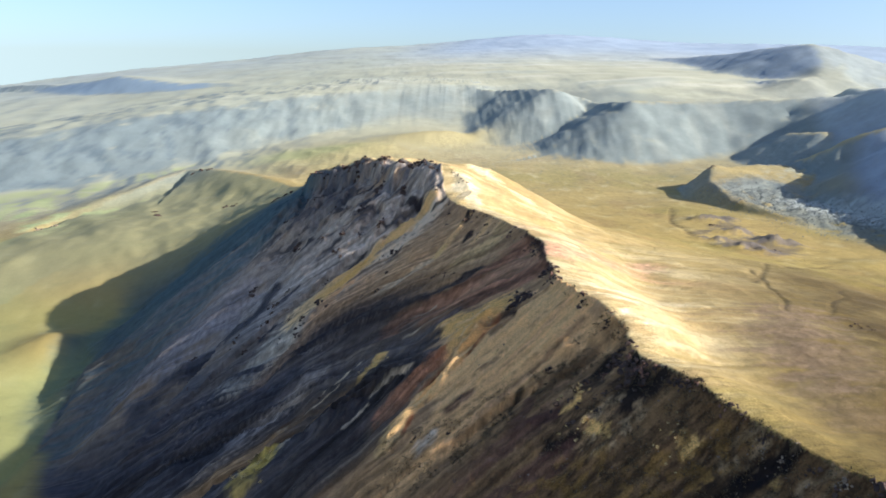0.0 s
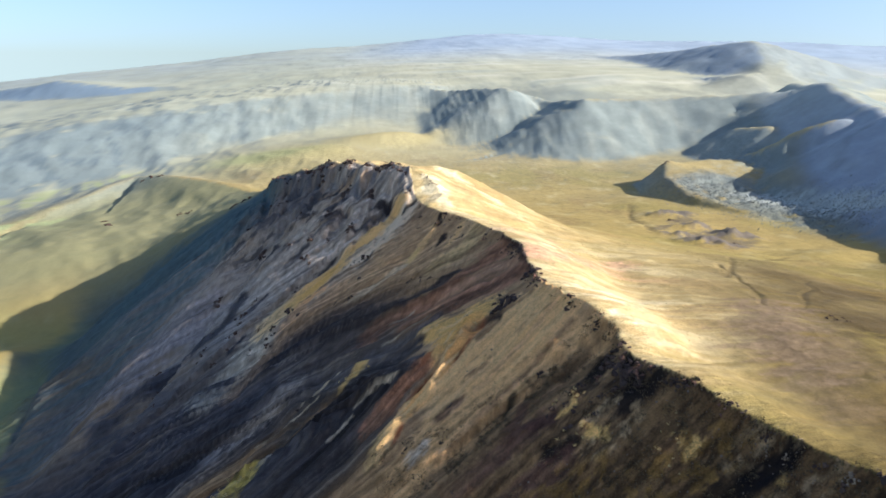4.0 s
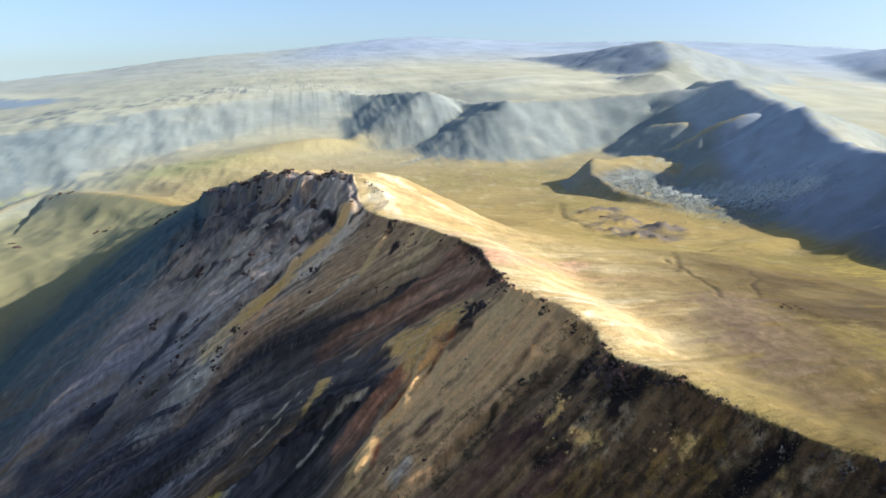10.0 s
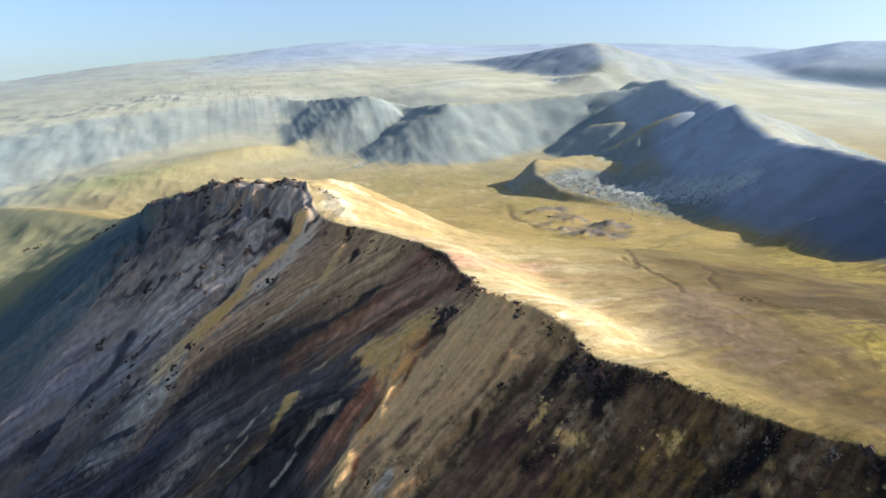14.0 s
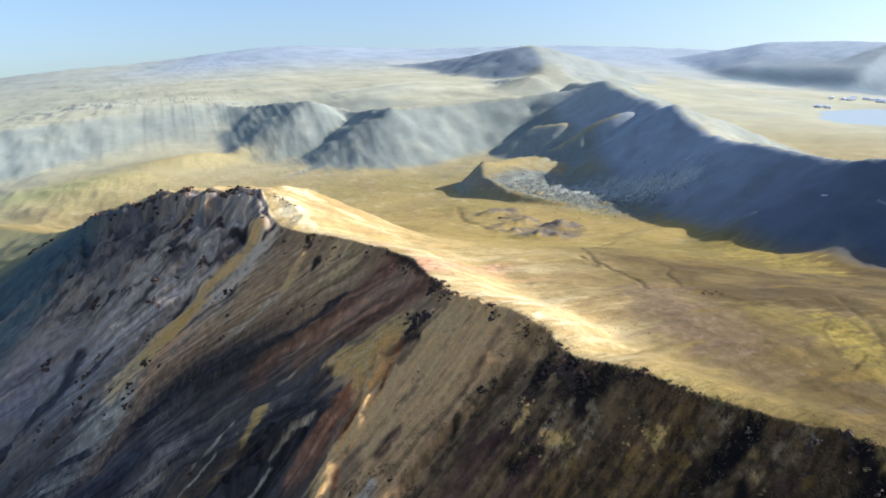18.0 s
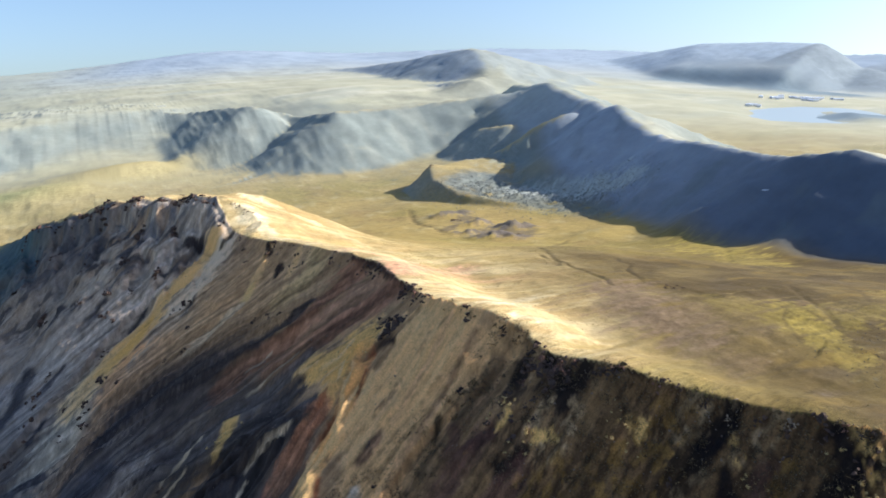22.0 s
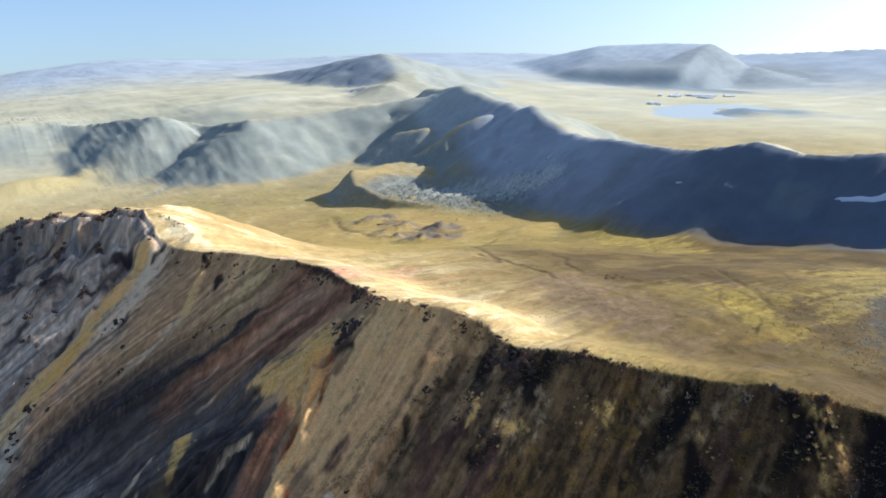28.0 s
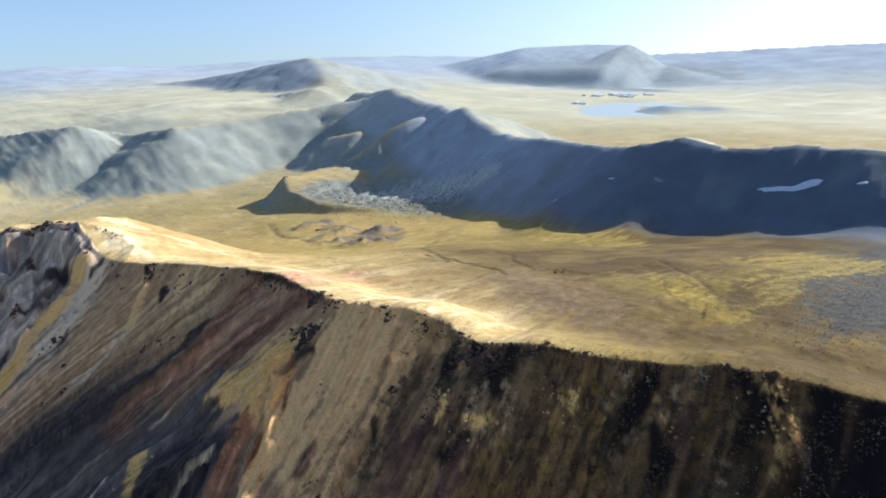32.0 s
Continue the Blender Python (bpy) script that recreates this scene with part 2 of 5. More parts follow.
over = np.where(held, 0.5 * (over + np.sqrt(over * over + 2.0)), 0) * step(2, 14, d0)
face = face - 0.88 * over * (1 - step(1690, 1770, s0))
face = add_ribs(face, [r for r in RIBS if r[4] <= 7])
flank = np.where(side0 > 0, face, back_slope)
H = np.where(side0 > 0, soft_max(flank, land, 14), soft_max(flank, land, 6 + 34 * step(480, 570, Y)))
H = np.where(side0 > 0, H, H + (flank - H) * np.exp(-d0 / 9))
# rills in the bare sand
H += only((side0 <= 0) & (d0 < 150) & about, lambda a, f: (ridged(a + 0.35 * f, f * 0.10, 15, 3, 128) - 0.6) * 0.55 * step(2, 14, f) * (1 - step(70, 150, f)), s0, d0)
# other ridges
def ridge(height, line, left, right, round_off=6.0, rough=0.0, cell=60, seed=20, k=12):
    ax = [p[0] for p in line]
    ay = [p[1] for p in line]
    reach = 900
    sel = (X > min(ax) - reach) & (X < max(ax) + reach) & (Y > min(ay) - reach) & (Y < max(ay) + reach)
    x, y = X[sel], Y[sel]
    d, s, side, z = along(line, x, y)
    top = z - np.where(side > 0, left, right) * (np.sqrt(d * d + round_off ** 2) - round_off)
    top = top - 140 * step(450, 900, d)
    if rough:
        top = top + rough * (ridged(x, y, cell, 4, seed) - 0.6) * step(0, 60, d) + 0.3 * rough * fbm(x, y, cell * 0.35, 3, seed + 9)
    out = height.copy()
    out[sel] = soft_max(top, height[sel], k)
    return out


H = H + (ridge(H, SHOULDER, 0.50, 0.46, 14, 0, k=7) - H) * (side0 <= 0) * step(0, 16, d0)
# at the summit's end the sand laps gently over the edge
lap = (side0 <= 0) * (d0 < 40) * step(545, 562, Y) * (1 - step(603, 616, Y)) * (X > -40)
H = H - lap * np.clip(H - (z0 + 0.30 * d0), 0, 30) * (1 - step(22, 40, d0))
H = ridge(H, EAST_RIDGE[::-1], 0.70, 0.36, 5, 4.5, 95, 21)
for spur in EAST_SPURS:
    H = ridge(H, spur, 0.55, 0.66, 8, 1.5, 40, 24)
H = ridge(H, WEST_RIM, 0.07, 0.50, 130, 4.5, 110, 36, 20)
rim_near = (X > -400) & (X < 1300) & (Y > 1400) & (Y < 2900)
rim_wall = only(rim_near, lambda x, y: roof(RIM, x + 8 * fbm(x, y, 70, 3, 31), y + 8 * fbm(x, y, 70, 3, 32), 0.50, 6.0) + 2.0 * (ridged(x, y, 90, 3, 33) - 0.6), X, Y)
H = np.where(rim_near, soft_max(rim_wall, H, 12), H)
H = ridge(H, PEAK, 0.26, 0.40, 10, 5, 130, 50)
H = ridge(H, PEAK_FOOT, 0.50, 0.16, 8, 3, 90, 53)
H = ridge(H, MESA, 0.30, 0.26, 30, 1.5, 200, 60)
for i, hill in enumerate(LAKE_HILLS):
    H = ridge(H, hill, 0.12, 0.14, 12, 3, 60, 70 + i)
H = ridge(H, WEST_HILL, 0.08, 0.55, 8, 4, 200, 80, 8)


def bump(cx, cy, rx, ry, high, turn=0.0):
    c, s = math.cos(radians(turn)), math.sin(radians(turn))
    u, v = ((X - cx) * c + (Y - cy) * s) / rx, (-(X - cx) * s + (Y - cy) * c) / ry
    return high * np.exp(-(u * u + v * v))


H = ridge(H, [(731, 1388, 4), (749, 1379, 17), (762, 1365, 28), (779, 1353, 42), (800, 1350, 54), (824, 1340, 66), (846, 1328, 77), (870, 1318, 84)], 0.75, 0.75, 12, 1.0, 30, 61, 5)
H = ridge(H, [(802, 1590, 26), (822, 1545, 34), (836, 1513, 40)], 0.6, 0.6, 10, 1.5, 30, 62, 5)
# a worn hollow where two lines of the escarpment meet
worn = np.clip(1.6 * bump(-85, 2225, 120, 210, 1.0, 16), 0, 0.9)
for _ in range(14):
    mean = 0.25 * (np.roll(H, 1, 0) + np.roll(H, -1, 0) + np.roll(H, 1, 1) + np.roll(H, -1, 1))
    H = H + worn * (mean - H)
H += bump(10, 1915, 120, 64, 31, 8) + bump(-200, 1750, 90, 60, 8)
H = ridge(H, TERRACE, 0.05, 0.95, 3, 3, 30, 85, 6)
knoll = bump(514, 1298, 30, 24, 5, 20)
H += knoll
H += bump(545, 640, 46, 34, 11, 30) + bump(545, 515, 45, 24, 8, -20) + bump(500, 740, 60, 30, 8, 20) + bump(620, 300, 40, 30, 7)
spur_zone = step(1930, 2150, s0) * (1 - step(260, 420, d0)) * (X < -100)
H += spur_zone * only(spur_zone > 0, lambda x, y: (ridged(x + 0.5 * y, 0.5 * y, 150, 4, 171) - 0.62) * 5.0 + (ridged(x, y, 40, 3, 172) - 0.6) * 0.6, X, Y) * step(4, 50, d0)
H += bump(-505, 700, 62, 110, 16, 6) + bump(-452, 760, 46, 42, 24)
H += (bump(368, 786, 34, 16, 9, -25) + bump(428, 846, 30, 15, 11, -30) + bump(400, 900, 28, 12, 8, 10) + bump(405, 1000, 38, 16, 8, 15) + bump(350, 838, 26, 10, 5, -20)) * (1 + 0.7 * only(around, lambda x, y: fbm(x, y, 18, 4, 99), X, Y))
water_at = ((X - 1920) * 0.75 + (Y - 1560) * 0.66) / 260, (-(X - 1920) * 0.66 + (Y - 1560) * 0.75) / 230
H -= np.exp(-(water_at[0] ** 2 + water_at[1] ** 2) ** 2) * 12
# rolling ground, finer near by
DITCHES = [([(240, 500, 0), (224, 445, 0), (211, 399, 0), (196, 360, 0)], 1.8, 3.0), ([(292, 470, 0), (255, 410, 0), (222, 362, 0)], 1.6, 3.0),
                         ([(360, 335, 0), (300, 318, 0), (262, 268, 0), (240, 240, 0)], 1.5, 3.0), ([(300, 600, 0), (250, 500, 0), (214, 440, 0)], 1.6, 4.0),
                         ([(520, 560, 0), (430, 470, 0), (380, 380, 0)], 2.5, 6.0), ([(430, 720, 0), (350, 660, 0), (300, 560, 0)], 2.5, 6.0),
                         ([(330, 1760, 0), (230, 1700, 0), (180, 1650, 0)], 7.0, 12.0), ([(380, 1100, 0), (340, 980, 0), (330, 860, 0)], 3.0, 8.0),
                         ([(-425, 770, 0), (-385, 690, 0), (-372, 620, 0), (-380, 540, 0), (-370, 430, 0)], 10.0, 9.0)]
for line, deep, wide in DITCHES:
    i0, i1 = np.searchsorted(xs, (min(p[0] for p in line) - 30, max(p[0] for p in line) + 30))
    j0, j1 = np.searchsorted(ys, (min(p[1] for p in line) - 30, max(p[1] for p in line) + 30))
    box = (slice(j0, j1), slice(i0, i1))
    off = along(line, X[box] + 3 * fbm(X[box], Y[box], 45, 3, 33), Y[box] + 3 * fbm(X[box], Y[box], 45, 3, 34))[0]
    H[box] -= (0.5 if deep > 5 else 0.42) * deep * np.exp(-(off / (0.6 * wide)) ** 2)
far = np.hypot(X, Y)
H += fbm(X, Y, 160, 4, 90) * 3.0 * step(150, 500, far) * (1 - 0.6 * np.exp(-d0 / 60)) + only(around, lambda x, y: fbm(x, y, 22, 4, 95) * 0.5 + fbm(x, y, 6, 3, 96) * 0.16, X, Y)
lava_off = along([(560, 1165, 0), (600, 1060, 0), (640, 870, 0)], X, Y)[0]
lava = np.exp(-(lava_off / 78) ** 4)
H += lava * only(around, lambda x, y: np.abs(fbm(x, y, 26, 4, 97)) * 6.5, X, Y)


# ---- materials ----
def terrain_material(name, grain_size, bump_size, rough=0.95, streak=False, contrast=0.35, detail=7.0, harsh=0.65, speckle=0.0):
    m = bpy.data.materials.new(name)
    m.use_nodes = True
    nt = m.node_tree
    bsdf = nt.nodes["Principled BSDF"]
    bsdf.inputs["Roughness"].default_value = rough
    bsdf.inputs["Specular IOR Level"].default_value = 0.15
    colour = nt.nodes.new("ShaderNodeAttribute")
    colour.attribute_name = "soil"
    where = nt.nodes.new("ShaderNodeNewGeometry")
    scale = nt.nodes.new("ShaderNodeVectorMath")
    scale.operation = "SCALE"
    scale.inputs["Scale"].default_value = 1.0 / grain_size
    nt.links.new(where.outputs["Position"], scale.inputs[0])
    n1 = nt.nodes.new("ShaderNodeTexNoise")
    n1.inputs["Scale"].default_value, n1.inputs["Detail"].default_value, n1.inputs["Roughness"].default_value = 1.0, detail, harsh
    nt.links.new(scale.outputs[0], n1.inputs["Vector"])
    last = n1.outputs["Fac"]
    if streak:
        flow = nt.nodes.new("ShaderNodeAttribute")
        flow.attribute_name = "flow"
        n2 = nt.nodes.new("ShaderNodeTexNoise")
        n2.inputs["Scale"].default_value, n2.inputs["Detail"].default_value, n2.inputs["Roughness"].default_value = 1.0, 6.0, 0.6
        nt.links.new(flow.outputs["Vector"], n2.inputs["Vector"])
        mix = nt.nodes.new("ShaderNodeMix")
        mix.data_type = "FLOAT"
        mix.inputs[0].default_value = 0.5
        nt.links.new(last, mix.inputs[2])
        nt.links.new(n2.outputs["Fac"], mix.inputs[3])
        last = mix.outputs[0]
    if speckle:
        n3 = nt.nodes.new("ShaderNodeTexNoise")
        n3.inputs["Scale"].default_value, n3.inputs["Detail"].default_value, n3.inputs["Roughness"].default_value = grain_size / speckle, 4.0, 0.7
        nt.links.new(scale.outputs[0], n3.inputs["Vector"])
        both = nt.nodes.new("ShaderNodeMix")
        both.data_type = "FLOAT"
        both.inputs[0].default_value = 0.42
        nt.links.new(last, both.inputs[2])
        nt.links.new(n3.outputs["Fac"], both.inputs[3])
        last = both.outputs[0]
    ramp = nt.nodes.new("ShaderNodeMapRange")
    ramp.inputs["From Min"].default_value, ramp.inputs["From Max"].default_value = 0.3, 0.7
    ramp.inputs["To Min"].default_value, ramp.inputs["To Max"].default_value = -contrast, contrast
    nt.links.new(last, ramp.inputs["Value"])
    amount = nt.nodes.new("ShaderNodeMath")
    amount.operation = "MULTIPLY_ADD"
    amount.inputs[2].default_value = 1.0
    nt.links.new(ramp.outputs["Result"], amount.inputs[0])
    nt.links.new(colour.outputs["Alpha"], amount.inputs[1])
    mul = nt.nodes.new("ShaderNodeVectorMath")
    mul.operation = "SCALE"
    nt.links.new(colour.outputs["Color"], mul.inputs[0])
    nt.links.new(amount.outputs[0], mul.inputs["Scale"])
    nt.links.new(mul.outputs[0], bsdf.inputs["Base Color"])
    if bump_size:
        b = nt.nodes.new("ShaderNodeBump")
        b.inputs["Strength"].default_value, b.inputs["Distance"].default_value = 0.7, bump_size
        nt.links.new(last, b.inputs["Height"])
        nt.links.new(b.outputs["Normal"], bsdf.inputs["Normal"])
    return m


SCREE = terrain_material("scree", 3.2, 1.1, streak=True, contrast=0.85, detail=10.0, harsh=0.74, speckle=0.7)
PLATEAU = terrain_material("pale_plateau", 170.0, 0.0, contrast=0.12)
STEPPE = terrain_material("dry_steppe", 9.0, 0.7, contrast=0.34, detail=10.0, harsh=0.7, speckle=1.6)
FAR_SLOPE = terrain_material("grey_green_slope", 50.0, 1.6, contrast=0.14)

# ---- colours of the soil ----
def col(r, g, b):
    return np.array((r, g, b))


def lay(soil, mask, colour):
    return soil + (colour - soil) * np.clip(mask, 0, 1)[..., None]


slope_at = np.hypot(*np.gradient(H, ys, xs))
# drawn out along the fall of the slope
streaks = only(about, lambda a, f: fbm(a, f * 0.07, 9, 4, 115, 0.6), ACROSS, FALL)


coarse = np.ones((NY, NX))
mottle = only(about, lambda x, y: fbm(x, y, 5.0, 4, 131, 0.68), X, Y)


def patches(soil, marks, colour, streaky=0.8, strength=1.0, texture=0.0, seed=130):
    """Lays patches of other soil, each from one place to another with a half width, drawn out along the fall of the slope."""
    for ax, ay, bx, by, wide in marks:
        reach = 3 * wide
        i0, i1 = np.searchsorted(xs, (min(ax, bx) - reach, max(ax, bx) + reach))
        j0, j1 = np.searchsorted(ys, (min(ay, by) - reach, max(ay, by) + reach))
        box = (slice(j0, j1), slice(i0, i1))
        x, y = X[box], Y[box]
        d, _, _, _ = along([(ax, ay, 0), (bx, by, 0)], x + 0.55 * wide * fbm(x, y, 0.8 * wide, 4, seed), y + 0.55 * wide * fbm(x, y, 0.8 * wide, 4, seed + 3))
        m = np.exp(-(d / (1.15 * wide)) ** 2) * 1.4 + streaky * 0.6 * streaks[box] + 0.3 * mottle[box] - 0.25
        soil[box] = lay(soil[box], strength * step(0.05, 1.0, m), colour * (1 + 0.22 * mottle[box])[..., None])
        if texture:
            coarse[box] += (texture - coarse[box]) * step(0.1, 0.9, m)
    return soil


def stroke(soil, line, wide, colour, strength=0.95, texture=None, ragged=0.5, fade=0.35, broken=0.0):
    """Lays one band of other soil along a line of places; wide: its half width at the start and at the end. The edge is ragged along the fall; broken: the size of its crumbs."""
    reach = 2.2 * max(wide) + 4
    i0, i1 = np.searchsorted(xs, (min(p[0] for p in line) - reach, max(p[0] for p in line) + reach))
    j0, j1 = np.searchsorted(ys, (min(p[1] for p in line) - reach, max(p[1] for p in line) + reach))
    box = (slice(j0, j1), slice(i0, i1))
    x, y = X[box], Y[box]
    w = 0.5 * (wide[0] + wide[1])
    d, run, _, _ = along([(p[0], p[1], 0) for p in line], x + 0.35 * w * fbm(x, y, 1.6 * w, 3, 134), y + 0.35 * w * fbm(x, y, 1.6 * w, 3, 137))
    total = sum(math.hypot(q[0] - p[0], q[1] - p[1]) for p, q in zip(line, line[1:]))
    half = wide[0] + (wide[1] - wide[0]) * run / total
    m = step(1.4, 0.5, d / half - ragged * (0.95 * streaks[box] + 0.5 * mottle[box]))
    m = m * (1 - fade * step(1.0 - fade if fade > 0.5 else 0.55, 1.0, run / total) * (total > 14))
    if broken:
        m = m * step(-0.12, 0.16, fbm(x, y, broken, 3, 138, 0.6))
    soil[box] = lay(soil[box], strength * m, col(*colour) * (1 + 0.38 * mottle[box] + 0.32 * streaks[box])[..., None])
    if texture is not None:
        coarse[box] += (texture - coarse[box]) * m
    return soil


soil = np.zeros((NY, NX, 3)) + col(0.34, 0.255, 0.10)
patch = fbm(X + 0.4 * Y, Y, 260, 5, 110)
soil = lay(soil, step(-0.1, 0.7, patch) * 0.6, col(0.27, 0.22, 0.07))
soil = lay(soil, step(0.1, 0.8, fbm(X, Y, 90, 5, 111)) * 0.55, col(0.27, 0.19, 0.085))
soil = lay(soil, step(0.25, 0.9, fbm(X, Y * 1.6, 40, 5, 112)) * 0.5, col(0.20, 0.16, 0.07))
soil = lay(soil, step(0.25, 0.9, fbm(X * 1.5, Y, 55, 5, 113)) * 0.5, col(0.46, 0.38, 0.20))
# bare sand and pink ash on the sunny side of the crest
right = side0 < 0
sand = np.exp(-d0 / (24 + 76 * step(250, 340, Y))) * step(195, 310, Y) * (1 - step(660, 820, Y)) * right * (1 + 0.5 * only(about, lambda x, y: fbm(x * 0.4, y * 1.8, 18, 4, 116), X, Y))
rills = only(about, lambda a, f: fbm(a + 0.35 * f, f * 0.10, 7.5, 4, 128, 0.6), s0, d0)
bands = only(about, lambda a, f: fbm(a + 0.30 * f, f * 0.06, 24, 3, 147, 0.5), s0, d0)
soil = lay(soil, sand * 1.1, col(0.50, 0.385, 0.215))
soil = lay(soil, np.clip(sand * 1.6, 0, 1) * step(0.05, 0.6, rills) * 0.7, col(0.56, 0.455, 0.28))
soil = lay(soil, np.clip(sand * 1.6, 0, 1) * step(0.05, 0.6, -rills) * 0.6, col(0.40, 0.28, 0.14))
soil = patches(soil, [(70, 400, 150, 470, 14), (75, 425, 130, 440, 9), (60, 470, 110, 520, 8)], col(0.52, 0.33, 0.22), 0.4, 0.8)
SANDS = [([(19, 591), (27, 565), (45, 515), (62, 478)], (8, 4), (0.64, 0.56, 0.42)), ([(36, 656), (70, 625), (93, 590), (122, 540), (165, 518)], (8, 4), (0.62, 0.52, 0.35)),
         ([(40, 622), (62, 570), (86, 520)], (7, 6), (0.40, 0.29, 0.155)), ([(80, 460), (105, 452), (150, 478), (200, 480)], (7, 5), (0.55, 0.30, 0.205)),
         ([(70, 405), (113, 434), (150, 420), (190, 430)], (9, 6), (0.56, 0.31, 0.21)), ([(84, 440), (120, 462), (170, 470)], (3, 3), (0.63, 0.53, 0.37)),
         ([(80, 350), (104, 352), (140, 362), (180, 372)], (6, 2.5), (0.64, 0.56, 0.42)), ([(86, 322), (104, 318), (130, 326)], (4, 2), (0.64, 0.56, 0.42)),
         ([(92, 300), (112, 296), (140, 300)], (4, 2), (0.62, 0.53, 0.38)), ([(78, 372), (110, 384), (160, 396)], (3, 2), (0.44, 0.30, 0.16)),
         ([(88, 336), (120, 338), (160, 350)], (2.5, 2), (0.42, 0.30, 0.16)), ([(100, 282), (124, 276), (150, 280)], (3, 2), (0.56, 0.44, 0.27))]
soil = lay(soil, np.clip(sand * 1.8, 0, 1) * step(0.12, 0.5, bands) * 0.55, col(0.60, 0.50, 0.33))
soil = lay(soil, np.clip(sand * 1.8, 0, 1) * step(0.12, 0.5, -bands) * 0.6, col(0.36, 0.25, 0.125))
near_right = step(100, 230, X + 0.35 * (320 - Y)) * (1 - step(380, 760, Y)) * (1 - 0.7 * step(560, 700, X))
soil = lay(soil, near_right * (0.92 + 0.25 * only(about, lambda x, y: fbm(x, y, 60, 4, 117), X, Y)), col(0.086, 0.060, 0.023))
soil = lay(soil, near_right * step(0.1, 0.9, only(about, lambda x, y: fbm(x * 0.7, y * 1.4, 34, 5, 118), X, Y)) * 0.6, col(0.115, 0.085, 0.05))
soil = lay(soil, near_right * step(0.2, 0.9, only(about, lambda x, y: fbm(x * 0.7, y * 1.4, 42, 5, 119), X, Y)) * 0.6, col(0.205, 0.14, 0.036))
soil = patches(soil, [(184, 335, 176, 280, 30), (208, 348, 188, 352, 18), (240, 290, 262, 260, 16)], col(0.17, 0.12, 0.085), 1.0, 0.6)
soil = patches(soil, [(225, 300, 250, 250, 18), (340, 540, 420, 520, 40), (535, 620, 560, 680, 30), (230, 268, 300, 240, 18)], col(0.20, 0.155, 0.035), 1.2, 0.45)
soil = patches(soil, [(381, 840, 420, 800, 22), (370, 790, 410, 780, 12), (395, 945, 420, 960, 14), (340, 880, 360, 900, 10)], col(0.15, 0.12, 0.09), 0.4, 0.8)
soil = patches(soil, [(265, 172, 360, 180, 34), (320, 140, 440, 200, 55), (430, 240, 520, 240, 30), (300, 210, 380, 225, 26), (245, 165, 300, 170, 22)], col(0.060, 0.061, 0.064), 0.6, 0.9)
for line, deep, wide in DITCHES[:8]:
    for p, q in zip(line, line[1:]):
        soil = patches(soil, [(p[0], p[1], q[0], q[1], 0.55 * wide)], col(0.10, 0.072, 0.034), 1.4, 0.55)
for line, wide, colour in SANDS:
    soil = stroke(soil, line, wide, colour, 0.75, 0.5, 0.6, 1.0)
soil = stroke(soil, [(205, 360), (172, 306), (158, 250), (160, 232)], (16, 12), (0.17, 0.12, 0.085), 0.5, 1.0, 0.9)
soil = stroke(soil, [(254, 281), (229, 250), (206, 212)], (9, 8), (0.24, 0.185, 0.045), 0.7, 1.0, 0.9)
soil = stroke(soil, [(420, 250), (292, 226), (248, 210)], (34, 10), (0.25, 0.195, 0.05), 0.7, 1.0, 0.9)
soil = stroke(soil, [(505, 576), (455, 463)], (34, 22), (0.30, 0.235, 0.06), 0.7, 1.0, 0.9)
for line in ([(259, 284), (243, 252), (232, 228), (246, 208), (276, 184)], [(252, 279), (226, 262), (205, 236)], [(330, 290), (298, 262), (262, 252)], [(300, 420), (262, 398), (240, 372)],
             [(420, 560), (380, 500), (352, 470)], [(236, 316), (210, 330), (196, 350)], [(262, 232), (300, 214), (340, 206)]):
    soil = stroke(soil, line, (1.2, 0.7), (0.070, 0.050, 0.024), 0.5, 1.0, 1.2)
soil = lay(soil, lava * 1.6 * step(-0.9, -0.1, only(around, lambda x, y: fbm(x, y, 30, 4, 98), X, Y)), col(0.215, 0.22, 0.185))
# the scree face
face_side = side0 > 0
fleck_wide = only(on_face, lambda x, y: fbm(x, y, 17, 4, 124), X, Y)
tone = only(on_face, lambda a, f: fbm(a, f * 0.10, 42, 5, 120), ACROSS, FALL) + 0.5 * streaks


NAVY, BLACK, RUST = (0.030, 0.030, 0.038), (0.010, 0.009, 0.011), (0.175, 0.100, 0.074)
TALUS, ASH, TAN, CREAM = (0.265, 0.235, 0.205), (0.56, 0.49, 0.40), (0.50, 0.36, 0.20), (0.72, 0.52, 0.29)
brown = np.zeros((NY, NX, 3)) + col(0.25, 0.18, 0.115)
brown = lay(brown, step(0.0, 0.7, tone) * 0.7, col(0.33, 0.255, 0.175))
brown = lay(brown, step(0.05, 0.8, -tone) * 0.6, col(0.10, 0.07, 0.052))
brown = lay(brown, summit * 0.8 * step(-0.15, 0.45, only(on_face, lambda a, f: fbm(a, f * 0.5, 24, 5, 123), ACROSS, FALL)), col(0.10, 0.105, 0.118))
talus = summit * step(22, 55, d0) * (1 - step(150, 230, d0))
brown = lay(brown, talus * (0.85 + 0.6 * streaks), col(*TALUS))
brown = lay(brown, summit * (1 - step(14, 44, d0)) * step(-0.6, 0.3, fleck_wide), col(0.105, 0.11, 0.125))
ledges = only(on_face, lambda a, f: fbm(a, f * 0.45, 12, 5, 129, 0.62), ACROSS, FALL)
brown = lay(brown, summit * (1 - step(60, 130, d0)) * step(0.10, 0.42, ledges) * 0.7, col(0.30, 0.275, 0.24))
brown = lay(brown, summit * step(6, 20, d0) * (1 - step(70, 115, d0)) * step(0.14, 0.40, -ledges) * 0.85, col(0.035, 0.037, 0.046))
